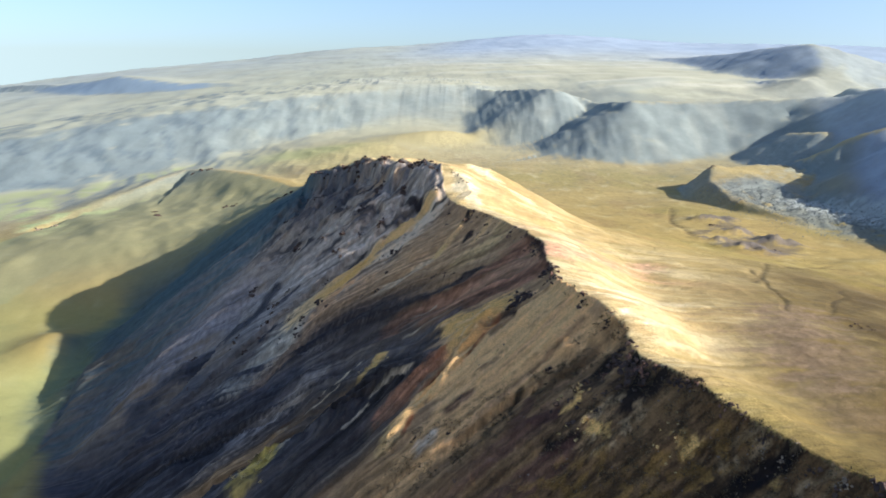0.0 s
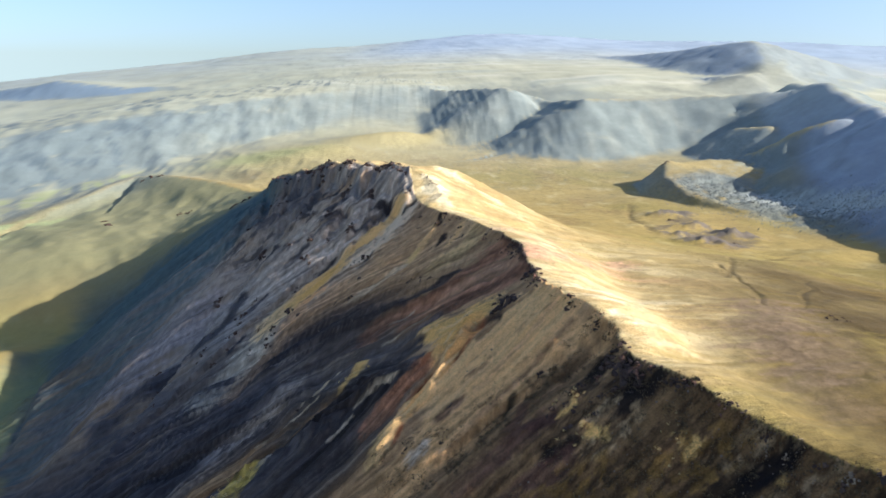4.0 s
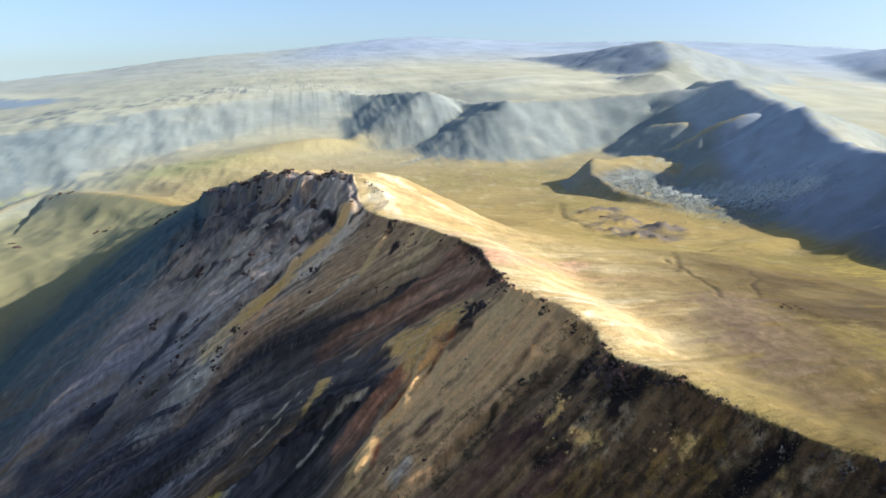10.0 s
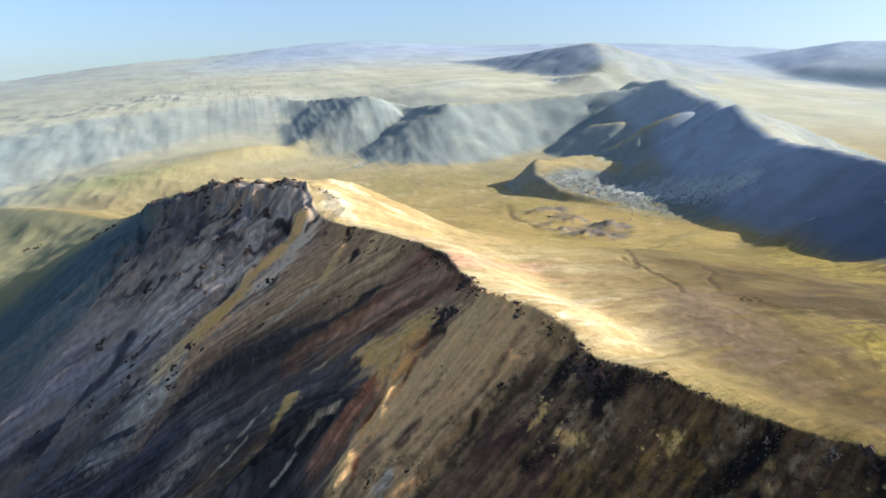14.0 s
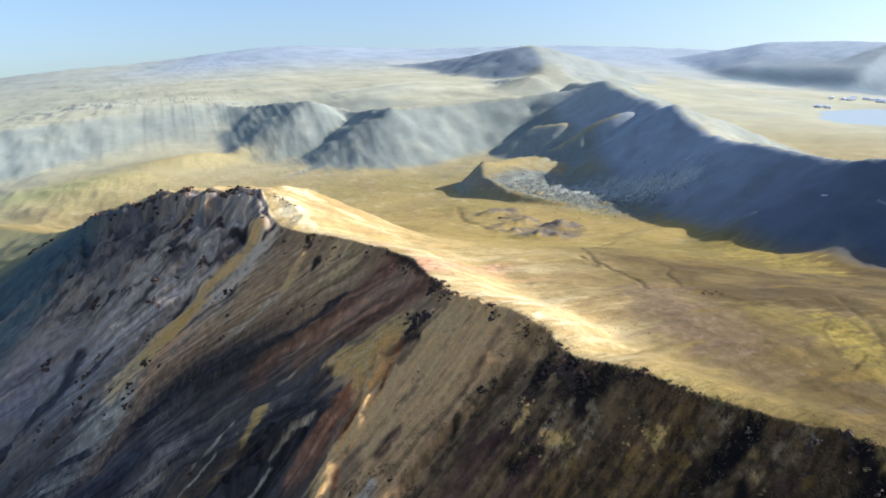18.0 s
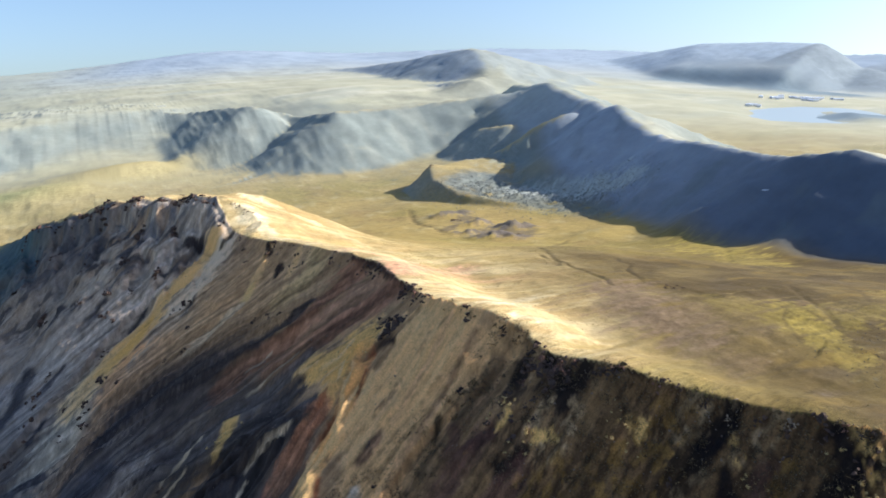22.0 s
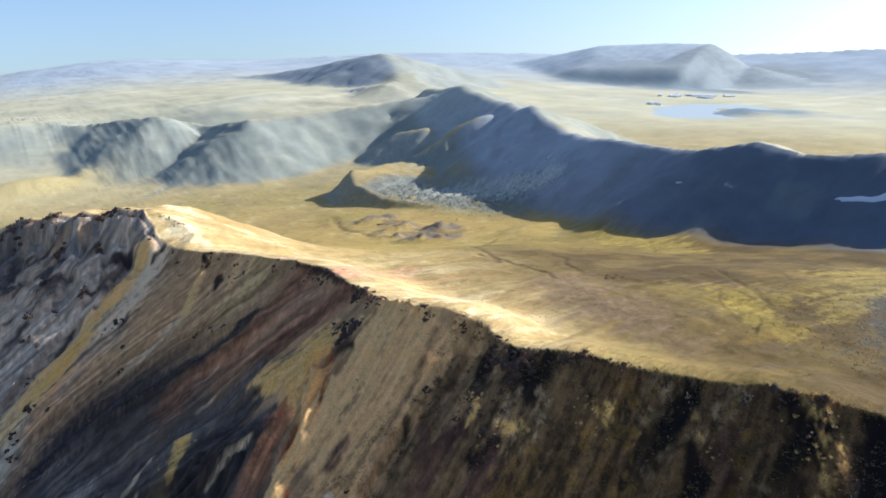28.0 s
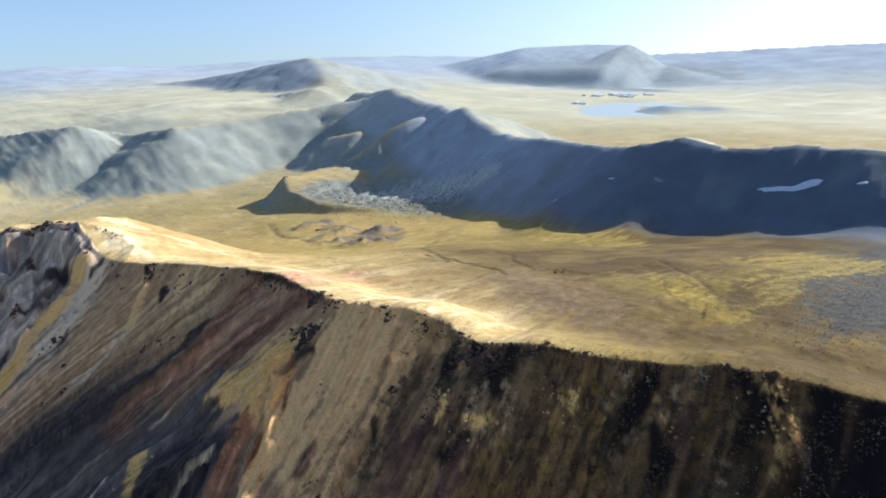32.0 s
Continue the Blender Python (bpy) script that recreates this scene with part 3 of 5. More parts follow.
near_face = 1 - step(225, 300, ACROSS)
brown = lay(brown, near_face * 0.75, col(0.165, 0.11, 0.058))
coarse = np.where(face_side, (0.62 - 0.28 * step(60, 130, d0) * step(330, 430, ACROSS)) + 0.5 * near_face, coarse)
# broken ground: dark clumps and bare spots, coarse on the southern face and finer on the summit's scree
clots = only(about, lambda a, f: fbm(a, f * 0.20, 5.0, 5, 127, 0.72), ACROSS, FALL)
rough_part = 0.3 * (1 - 0.8 * step(55, 110, d0)) + 0.6 * (1 - step(255, 305, ACROSS))
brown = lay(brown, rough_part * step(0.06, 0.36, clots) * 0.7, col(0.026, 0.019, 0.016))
brown = lay(brown, rough_part * step(0.15, 0.42, -clots) * 0.55, col(0.20, 0.14, 0.075))
# darker grey low on the face
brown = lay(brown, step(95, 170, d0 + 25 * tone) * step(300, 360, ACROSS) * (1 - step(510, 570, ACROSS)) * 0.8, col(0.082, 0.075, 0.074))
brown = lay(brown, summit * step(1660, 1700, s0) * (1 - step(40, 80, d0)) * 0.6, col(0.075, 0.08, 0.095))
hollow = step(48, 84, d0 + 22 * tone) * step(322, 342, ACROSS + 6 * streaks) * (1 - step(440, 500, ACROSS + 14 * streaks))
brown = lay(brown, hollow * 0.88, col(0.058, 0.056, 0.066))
brown = lay(brown, hollow * step(0.15, 0.6, streaks) * 0.6, col(0.15, 0.135, 0.12))
# the far talus below the summit
brown = stroke(brown, [(-185, 616), (-240, 606), (-330, 604)], (18, 34), (0.20, 0.175, 0.165), 0.85, 0.3)
brown = stroke(brown, [(-20, 618), (-69, 588), (-140, 590)], (16, 30), TALUS, 0.75, 0.5)
brown = stroke(brown, [(-105, 545), (-122, 522), (-150, 500)], (14, 18), (0.36, 0.32, 0.25), 0.85, 0.4)
brown = stroke(brown, [(-60, 520), (-85, 508), (-130, 490)], (12, 14), (0.30, 0.205, 0.13), 0.8, 0.4)
brown = stroke(brown, [(-82, 440), (-110, 422), (-150, 412)], (8, 16), (0.23, 0.21, 0.20), 0.7, 0.4)
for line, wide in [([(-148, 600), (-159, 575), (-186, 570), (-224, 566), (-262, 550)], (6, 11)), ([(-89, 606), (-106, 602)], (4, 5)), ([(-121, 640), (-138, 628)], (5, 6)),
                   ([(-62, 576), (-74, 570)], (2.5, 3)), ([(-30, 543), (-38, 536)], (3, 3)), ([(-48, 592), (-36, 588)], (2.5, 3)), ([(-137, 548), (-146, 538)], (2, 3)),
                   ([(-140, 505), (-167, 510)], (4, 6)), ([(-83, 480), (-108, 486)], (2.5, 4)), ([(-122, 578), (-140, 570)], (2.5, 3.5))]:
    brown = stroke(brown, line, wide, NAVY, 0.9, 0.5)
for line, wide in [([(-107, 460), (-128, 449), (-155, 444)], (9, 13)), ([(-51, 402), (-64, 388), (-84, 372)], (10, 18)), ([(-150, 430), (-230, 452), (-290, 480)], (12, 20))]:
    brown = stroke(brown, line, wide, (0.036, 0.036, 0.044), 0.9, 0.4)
# the ochre band, brightened in place of sun, and the brown slope beside it
brown = stroke(brown, [(9, 592), (2, 578), (-13, 563), (-36, 552)], (9, 13), ASH, 0.9, 0.3)
brown = stroke(brown, [(-66, 552), (-84, 538), (-92, 520)], (8, 10), (0.42, 0.25, 0.125), 0.8, 0.4)
brown = stroke(brown, [(-10, 582), (-36, 570), (-58, 561), (-75, 555), (-91, 550), (-114, 538)], (7, 12), (0.72, 0.50, 0.23), 0.97, 0.5)
brown = stroke(brown, [(-60, 558), (-78, 551), (-96, 545)], (4, 6), (0.64, 0.41, 0.13), 0.8, 0.5)
brown = stroke(brown, [(-16, 592), (-31, 605)], (2.5, 3), BLACK, 0.95)
brown = stroke(brown, [(23, 530), (13, 516), (3, 506)], (2.5, 4), TAN, 0.95)
brown = stroke(brown, [(5, 508), (-1, 502)], (3, 4), (0.62, 0.48, 0.25), 0.95)
brown = stroke(brown, [(40, 506), (32, 494), (26, 488)], (2.5, 3), TAN, 0.9)
brown = stroke(brown, [(48, 486), (34, 470), (14, 470)], (8, 8), (0.30, 0.235, 0.135), 0.85, 0.4)
brown = stroke(brown, [(-4, 500), (-40, 492)], (3, 5), (0.33, 0.29, 0.23), 0.8)
brown = stroke(brown, [(24, 534), (22, 524)], (2, 3), BLACK, 0.95)
brown = stroke(brown, [(25, 506), (21, 500)], (3, 3), BLACK, 0.95)
brown = stroke(brown, [(6, 572), (-3, 570)], (2.5, 2.5), BLACK, 0.9)
# the red-brown slope under the dark bend of the crest
brown = stroke(brown, [(66, 440), (44, 436), (14, 434), (-30, 440)], (12, 10), (0.175, 0.098, 0.070), 0.92, 0.4)
brown = stroke(brown, [(66, 380), (50, 388), (30, 398), (0, 412)], (10, 12), RUST, 0.92, 0.4)
brown = stroke(brown, [(58, 410), (20, 424)], (9, 9), (0.21, 0.135, 0.10), 0.8, 0.4)
brown = stroke(brown, [(62, 450), (68, 424), (66, 398), (64, 366)], (3.0, 2.5), (0.030, 0.019, 0.017), 0.95)
brown = stroke(brown, [(56, 338), (43, 339), (36, 352)], (4, 5), (0.028, 0.019, 0.018), 0.96)
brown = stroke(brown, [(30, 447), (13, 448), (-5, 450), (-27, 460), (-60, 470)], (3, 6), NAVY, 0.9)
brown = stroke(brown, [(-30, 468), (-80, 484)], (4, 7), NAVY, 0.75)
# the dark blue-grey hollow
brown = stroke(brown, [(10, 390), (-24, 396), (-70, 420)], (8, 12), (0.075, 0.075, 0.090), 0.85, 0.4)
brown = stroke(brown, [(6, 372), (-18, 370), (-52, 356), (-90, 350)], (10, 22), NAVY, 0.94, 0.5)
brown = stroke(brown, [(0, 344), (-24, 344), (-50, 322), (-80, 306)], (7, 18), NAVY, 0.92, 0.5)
for line, wide in [([(-12, 342), (-23, 345), (-34, 344)], (1.0, 1.6)), ([(0, 436), (-16, 437)], (0.9, 1.2)), ([(-36, 338), (-48, 330)], (0.9, 1.3)), ([(-60, 388), (-96, 384)], (1.5, 2.5)),
                   ([(-40, 408), (-70, 404)], (1.2, 2.2)), ([(-78, 352), (-110, 340)], (1.5, 2.5)), ([(10, 404), (-20, 412)], (1.0, 1.5))]:
    brown = stroke(brown, line, wide, (0.34, 0.31, 0.26), 0.8, None, 0.3)
brown = stroke(brown, [(-33, 394), (-38, 386), (-45, 375)], (4, 2.5), (0.48, 0.35, 0.15), 0.9)
brown = stroke(brown, [(-98, 348), (-106, 330)], (8, 9), (0.46, 0.345, 0.085), 0.85)
# the bright broken outcrop, its ochre raised to stand for grazing sun
brown = stroke(brown, [(36, 362), (24, 362), (14, 368), (8, 380)], (10, 7), (0.72, 0.50, 0.21), 0.97, 0.9)
brown = stroke(brown, [(28, 354), (17, 350), (10, 341)], (8, 6), (0.70, 0.46, 0.18), 0.97, 0.8)
brown = stroke(brown, [(34, 347), (22, 333), (14, 328)], (3, 3), (0.24, 0.10, 0.05), 0.9)
brown = stroke(brown, [(2, 336), (-9, 331), (-16, 326), (-21, 319)], (4.5, 6.5), (0.165, 0.086, 0.056), 0.9, 1.0, 0.8)
brown = stroke(brown, [(26, 343), (17, 333), (10, 324), (3, 319), (-6, 314), (-14, 308)], (6, 5), (0.60, 0.37, 0.16), 0.93, 0.8)
brown = stroke(brown, [(-13, 309), (-18, 302), (-22, 294)], (4, 6), (0.50, 0.39, 0.21), 0.95, 0.8)
brown = stroke(brown, [(62, 340), (48, 326), (38, 322), (26, 318), (8, 308)], (11, 8), CREAM, 0.97, 0.75)
brown = stroke(brown, [(70, 322), (52, 312), (30, 300)], (10, 9), (0.50, 0.345, 0.18), 0.85, 0.75)
brown = stroke(brown, [(76, 298), (50, 299), (16, 286), (-12, 276), (-40, 264)], (12, 16), (0.40, 0.275, 0.15), 0.85, 0.75)
for line, wide in [([(64, 344), (50, 330), (36, 322)], (2.0, 1.4)), ([(68, 332), (54, 322), (36, 312)], (1.6, 1.2)), ([(72, 316), (56, 308), (34, 298)], (1.4, 1.2)), ([(58, 330), (44, 320), (28, 310)], (1.5, 1.0))]:
    brown = stroke(brown, line, wide, (0.72, 0.53, 0.30), 0.8, None, 0.8)
for line, wide in [([(70, 306), (48, 294), (20, 282)], (1.6, 1.8)), ([(60, 300), (36, 288), (6, 274)], (1.4, 1.8)), ([(66, 324), (48, 312), (24, 300)], (1.2, 1.2)), ([(74, 286), (54, 276), (28, 262)], (2.0, 2.2))]:
    brown = stroke(brown, line, wide, (0.20, 0.135, 0.085), 0.7, None, 0.9)
brown = stroke(brown, [(0, 284), (-5, 280)], (3, 4), (0.36, 0.37, 0.38), 0.7)
# pale threads: thin sunlit edges put into the colour
for line, wide in [([(23, 345), (17, 338), (12, 333), (8, 321), (0, 316), (-12, 311), (-16, 307), (-21, 299)], (1.1, 1.6)), ([(24, 326), (16, 319), (8, 317), (0, 314)], (1.2, 1.2)),
                   ([(20, 352), (14, 344)], (1.0, 1.0)), ([(-6, 318), (-16, 312)], (0.9, 1.0)), ([(30, 366), (20, 362), (12, 366)], (1.2, 1.4)), ([(32, 358), (22, 354), (13, 355)], (1.0, 1.3)),
                   ([(19, 330), (10, 324), (2, 320)], (1.0, 1.3)), ([(28, 332), (18, 324), (9, 319)], (1.0, 1.2)), ([(12, 372), (4, 380)], (1.2, 1.2)), ([(-14, 302), (-21, 292)], (1.2, 1.6))]:
    brown = stroke(brown, line, wide, (0.80, 0.60, 0.34), 0.97, None, 0.2)
for line, wide in [([(26, 336), (14, 322)], (1.0, 1.2)), ([(6, 328), (-6, 320)], (1.0, 1.4)), ([(8, 344), (2, 338)], (1.5, 2)), ([(-10, 303), (-14, 296)], (1.2, 1.6))]:
    brown = stroke(brown, line, wide, (0.14, 0.062, 0.036), 0.9, None, 0.3)
brown = stroke(brown, [(17, 301), (8, 296)], (3, 3), (0.07, 0.045, 0.035), 0.9)
brown = stroke(brown, [(40, 284), (36, 279)], (2, 2), (0.035, 0.03, 0.022), 0.9)
# the rough southern slope: dark rock, light rubble, dry gullies with shade painted black
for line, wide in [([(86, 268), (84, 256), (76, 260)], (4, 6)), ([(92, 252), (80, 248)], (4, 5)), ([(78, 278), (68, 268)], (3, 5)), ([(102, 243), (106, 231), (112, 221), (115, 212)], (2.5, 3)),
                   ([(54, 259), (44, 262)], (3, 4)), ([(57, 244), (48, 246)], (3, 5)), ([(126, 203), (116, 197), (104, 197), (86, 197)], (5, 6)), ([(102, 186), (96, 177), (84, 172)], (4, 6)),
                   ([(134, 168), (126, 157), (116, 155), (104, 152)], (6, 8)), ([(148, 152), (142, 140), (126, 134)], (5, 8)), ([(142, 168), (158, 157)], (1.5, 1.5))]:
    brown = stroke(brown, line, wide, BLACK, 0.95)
for line, wide in [([(50, 262), (30, 256), (10, 250)], (6, 8)), ([(52, 240), (34, 236), (10, 232)], (5, 8)), ([(44, 277), (36, 262)], (3, 5)), ([(112, 176), (98, 166), (80, 160)], (4, 6))]:
    brown = stroke(brown, line, wide, (0.075, 0.045, 0.042), 0.75)
for line, wide in [([(131, 188), (124, 184), (114, 185), (104, 188), (90, 191)], (3.2, 3)), ([(118, 211), (108, 207)], (3, 5)), ([(74, 252), (64, 250)], (3, 3)), ([(80, 242), (68, 236)], (3, 4)),
                   ([(122, 201), (114, 208)], (3, 3)), ([(106, 161), (98, 158)], (3, 4))]:
    brown = stroke(brown, line, wide, (0.30, 0.24, 0.16), 0.75, 1.4, 1.0, 0.35, 5.0)
for line, wide in [([(90, 214), (72, 212), (50, 208)], (8, 12)), ([(100, 214), (84, 208)], (7, 7)), ([(78, 196), (60, 190)], (6, 9)), ([(120, 174), (108, 169), (92, 164)], (3, 5)), ([(62, 226), (40, 222)], (6, 10))]:
    brown = stroke(brown, line, wide, (0.20, 0.135, 0.05), 0.8, 1.2, 0.8, 0.35, 6.0)
for line, wide in [([(66, 262), (58, 260)], (2.5, 3)), ([(64, 245), (69, 240)], (2.5, 2)), ([(90, 224), (94, 218)], (3, 3)), ([(112, 190), (108, 186)], (2.5, 2.5)), ([(137, 163), (133, 155), (131, 147), (123, 144), (112, 142)], (3.2, 3.5))]:
    brown = stroke(brown, line, wide, (0.66, 0.48, 0.20), 0.95, 1.2, 0.8, 0.35, 4.5)
thin = only(about, lambda a, f: fbm(a, f * 0.05, 4.0, 4, 132, 0.65), ACROSS, FALL)
brown = brown * (1 + 0.5 * np.clip(thin, -0.6, 0.8) * step(6, 30, d0) * (1 - step(1600, 1700, s0)))[..., None]
fleck = only(about, lambda x, y: fbm(x, y, 5.5, 3, 126), X, Y)
# near end coloured almost black for the deep shade in its crevices
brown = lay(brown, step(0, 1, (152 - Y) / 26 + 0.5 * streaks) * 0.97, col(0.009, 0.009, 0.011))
low_slope = step(1742, 1790, s0 + 14 * streaks)                  # beyond the summit smooth grass begins; its blue-green shade is painted in
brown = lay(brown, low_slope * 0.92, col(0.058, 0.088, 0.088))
coarse = coarse - (coarse - 0.3) * low_slope * (s0 < 2100) * face_side
# weight that makes the upper face paler
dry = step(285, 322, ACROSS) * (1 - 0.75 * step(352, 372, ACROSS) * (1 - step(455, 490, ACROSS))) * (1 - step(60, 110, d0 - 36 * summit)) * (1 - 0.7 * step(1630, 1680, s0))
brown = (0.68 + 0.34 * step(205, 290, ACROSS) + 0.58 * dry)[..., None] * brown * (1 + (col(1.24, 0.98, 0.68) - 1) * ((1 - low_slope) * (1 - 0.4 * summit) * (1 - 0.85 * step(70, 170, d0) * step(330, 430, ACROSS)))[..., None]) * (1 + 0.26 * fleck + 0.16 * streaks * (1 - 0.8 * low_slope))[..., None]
face_mask = (side0 > 0) * step(-2.6, 0.6, d0 + 0.8 * fleck) * step(-26, -4, flank - land)
on_spur = spur_part * (side0 > 0)
brown = brown * np.minimum(1.0, 0.74 / np.maximum(brown.max(-1), 0.01))[..., None]
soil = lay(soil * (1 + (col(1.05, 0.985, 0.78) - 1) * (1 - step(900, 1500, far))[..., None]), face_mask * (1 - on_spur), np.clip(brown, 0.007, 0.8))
soil = lay(soil, on_spur * 0.8, col(0.265, 0.25, 0.125))
soil = lay(soil, inside * step(4, 26, land - flank) * step(0, 40, -H - 135), col(0.33, 0.335, 0.125))
soil = lay(soil, inside * (X < -380) * (1 - step(900, 1500, Y)) * step(0, 40, -H - 115) * 0.6, col(0.27, 0.285, 0.11))
# shaded flank of the eastern ridge, shade painted in blue-grey, and its fallen blocks
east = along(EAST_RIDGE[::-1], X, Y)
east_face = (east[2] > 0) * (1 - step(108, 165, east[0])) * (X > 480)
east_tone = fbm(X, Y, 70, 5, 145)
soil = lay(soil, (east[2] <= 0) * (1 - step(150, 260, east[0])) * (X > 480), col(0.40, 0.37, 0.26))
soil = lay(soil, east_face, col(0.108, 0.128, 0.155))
# paler to the north: haze put into the colour
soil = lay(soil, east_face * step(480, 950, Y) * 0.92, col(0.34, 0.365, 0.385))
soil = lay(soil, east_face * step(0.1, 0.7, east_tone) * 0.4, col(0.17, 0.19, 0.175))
soil = patches(soil, [(600, 1100, 650, 960, 40), (640, 960, 660, 880, 30)], col(0.42, 0.43, 0.37), 0.3, 0.8)
soil = patches(soil, [(760, 1380, 700, 1330, 26), (800, 1430, 770, 1400, 18)], col(0.36, 0.30, 0.15), 0.3, 0.9)
# haze painted into distant soil, paler then bluer; distant cliffs are grey-green
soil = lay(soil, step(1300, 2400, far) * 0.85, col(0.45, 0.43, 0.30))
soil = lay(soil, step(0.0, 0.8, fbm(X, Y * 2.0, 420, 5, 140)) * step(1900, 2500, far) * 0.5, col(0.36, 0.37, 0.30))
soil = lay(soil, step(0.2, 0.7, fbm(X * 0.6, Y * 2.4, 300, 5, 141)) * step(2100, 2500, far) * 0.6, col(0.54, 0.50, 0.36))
stepped = step(0.06, 0.42, slope_at) * step(1150, 1500, far) * (1 - east_face) * (1 - step(1950, 2050, s0) * (d0 < 420))
soil = lay(soil, stepped, col(0.235, 0.255, 0.22))
soil = lay(soil, stepped * step(0.05, 0.6, fbm(X * 1.6, Y * 0.5, 120, 5, 142)) * 0.45, col(0.34, 0.34, 0.27))
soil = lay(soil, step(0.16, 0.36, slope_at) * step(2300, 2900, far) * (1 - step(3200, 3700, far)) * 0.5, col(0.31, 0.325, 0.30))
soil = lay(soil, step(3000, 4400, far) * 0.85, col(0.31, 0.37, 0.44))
west_side = step(100, 800, -X + 0.15 * (Y - 1800)) * step(1450, 1900, far)
soil = lay(soil, west_side * (0.7 + 0.12 * patch), col(0.36, 0.355, 0.25))
soil = lay(soil, west_side * step(0.12, 0.3, slope_at) * 0.9, col(0.19, 0.222, 0.212))
soil = lay(soil, west_side * step(0.1, 0.5, fbm(X, Y, 130, 5, 143)) * step(0.08, 0.2, slope_at) * 0.25, col(0.17, 0.20, 0.20))
# dark streaks on the steep slope, painted in for shaded crags
soil = lay(soil, west_side * step(0.12, 0.5, fbm(X + 0.5 * Y, Y * 0.6, 48, 4, 146)) * step(0.22, 0.36, slope_at) * 0.6, col(0.11, 0.138, 0.15))
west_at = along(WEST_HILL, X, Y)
# blue shade painted on the western hill's southern side
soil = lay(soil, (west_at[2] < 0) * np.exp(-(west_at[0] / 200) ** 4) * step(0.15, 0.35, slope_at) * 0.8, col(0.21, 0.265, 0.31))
# green floor of the wide valley in the west
floor_green = (X < -560) * (1 - step(-150, -120, H)) * (1 - step(0.09, 0.16, slope_at)) * (Y < 2300)
soil = lay(soil, floor_green * (0.85 + 0.3 * patch), col(0.36, 0.37, 0.17))
soil = lay(soil, floor_green * step(0.1, 0.5, fbm(X * 0.5, Y * 2, 120, 5, 144)) * 0.6, col(0.27, 0.32, 0.14))
# sunny rounded hill behind the summit
soil = lay(soil, np.clip(bump(5, 1895, 135, 75, 1.5, 8) + bump(-230, 1720, 150, 110, 1.5, 0), 0, 1) * (Y < 2010) * 0.85, col(0.43, 0.345, 0.15))
soil = lay(soil, np.clip(bump(-330, 1760, 130, 70, 1.4, 0), 0, 1) * (Y < 1900) * 0.6, col(0.33, 0.34, 0.14))
# low dark hills beside the lake and the table mountain behind it
for hill in LAKE_HILLS:
    soil = lay(soil, np.exp(-(along(hill, X, Y)[0] / 95) ** 2) * 1.3, col(0.20, 0.245, 0.26))
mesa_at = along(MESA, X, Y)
# table mountain's south-western side: haze blue put into the colour
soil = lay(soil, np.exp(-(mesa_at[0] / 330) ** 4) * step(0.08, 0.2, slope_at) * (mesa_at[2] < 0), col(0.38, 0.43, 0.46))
soil = lay(soil, np.exp(-(along(MESA[4:], X, Y)[0] / 430) ** 6) * step(0.03, 0.10, slope_at) * (Y < 2480), col(0.25, 0.28, 0.285))      # table's nose darkened to offset the sun on it
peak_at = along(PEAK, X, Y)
# shade and haze painted blue-grey on the peak's south-western side
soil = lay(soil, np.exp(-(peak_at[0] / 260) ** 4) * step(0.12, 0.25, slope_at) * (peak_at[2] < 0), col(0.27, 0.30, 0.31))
soil = lay(soil, np.exp(-(along(PEAK_FOOT, X, Y)[0] / 110) ** 4) * step(0.10, 0.2, slope_at) * 0.9, col(0.30, 0.29, 0.21))
soil = lay(soil, np.clip(bump(560, 1310, 62, 46, 1.6, 20), 0, 1) * 0.85, col(0.40, 0.30, 0.12))
# lit tongue of tan earth in the shaded hollow
soil = patches(soil, [(731, 1388, 762, 1365, 13), (762, 1365, 800, 1350, 14), (800, 1350, 846, 1328, 12), (802, 1590, 836, 1513, 12)], col(0.44, 0.35, 0.17), 0.2, 0.95)
soil = patches(soil, [(350, 800, 392, 778, 18), (412, 856, 446, 838, 17), (388, 908, 414, 898, 16), (392, 1006, 428, 998, 20), (340, 844, 362, 832, 11)], col(0.135, 0.112, 0.096), 0.3, 0.85)
# teal shade painted on the turf high on the spur
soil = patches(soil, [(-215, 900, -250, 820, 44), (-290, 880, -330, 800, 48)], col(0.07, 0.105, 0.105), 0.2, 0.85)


# ---- the sheet, cut into its hills and plains ----
FX, FY = 0.5 * (X[:-1, :-1] + X[1:, 1:]), 0.5 * (Y[:-1, :-1] + Y[1:, 1:])


def cell(a):
    return 0.25 * (a[:-1, :-1] + a[1:, :-1] + a[:-1, 1:] + a[1:, 1:])


flow = np.stack([ACROSS * 0.45, FALL * 0.05, ACROSS * 0.0], -1)


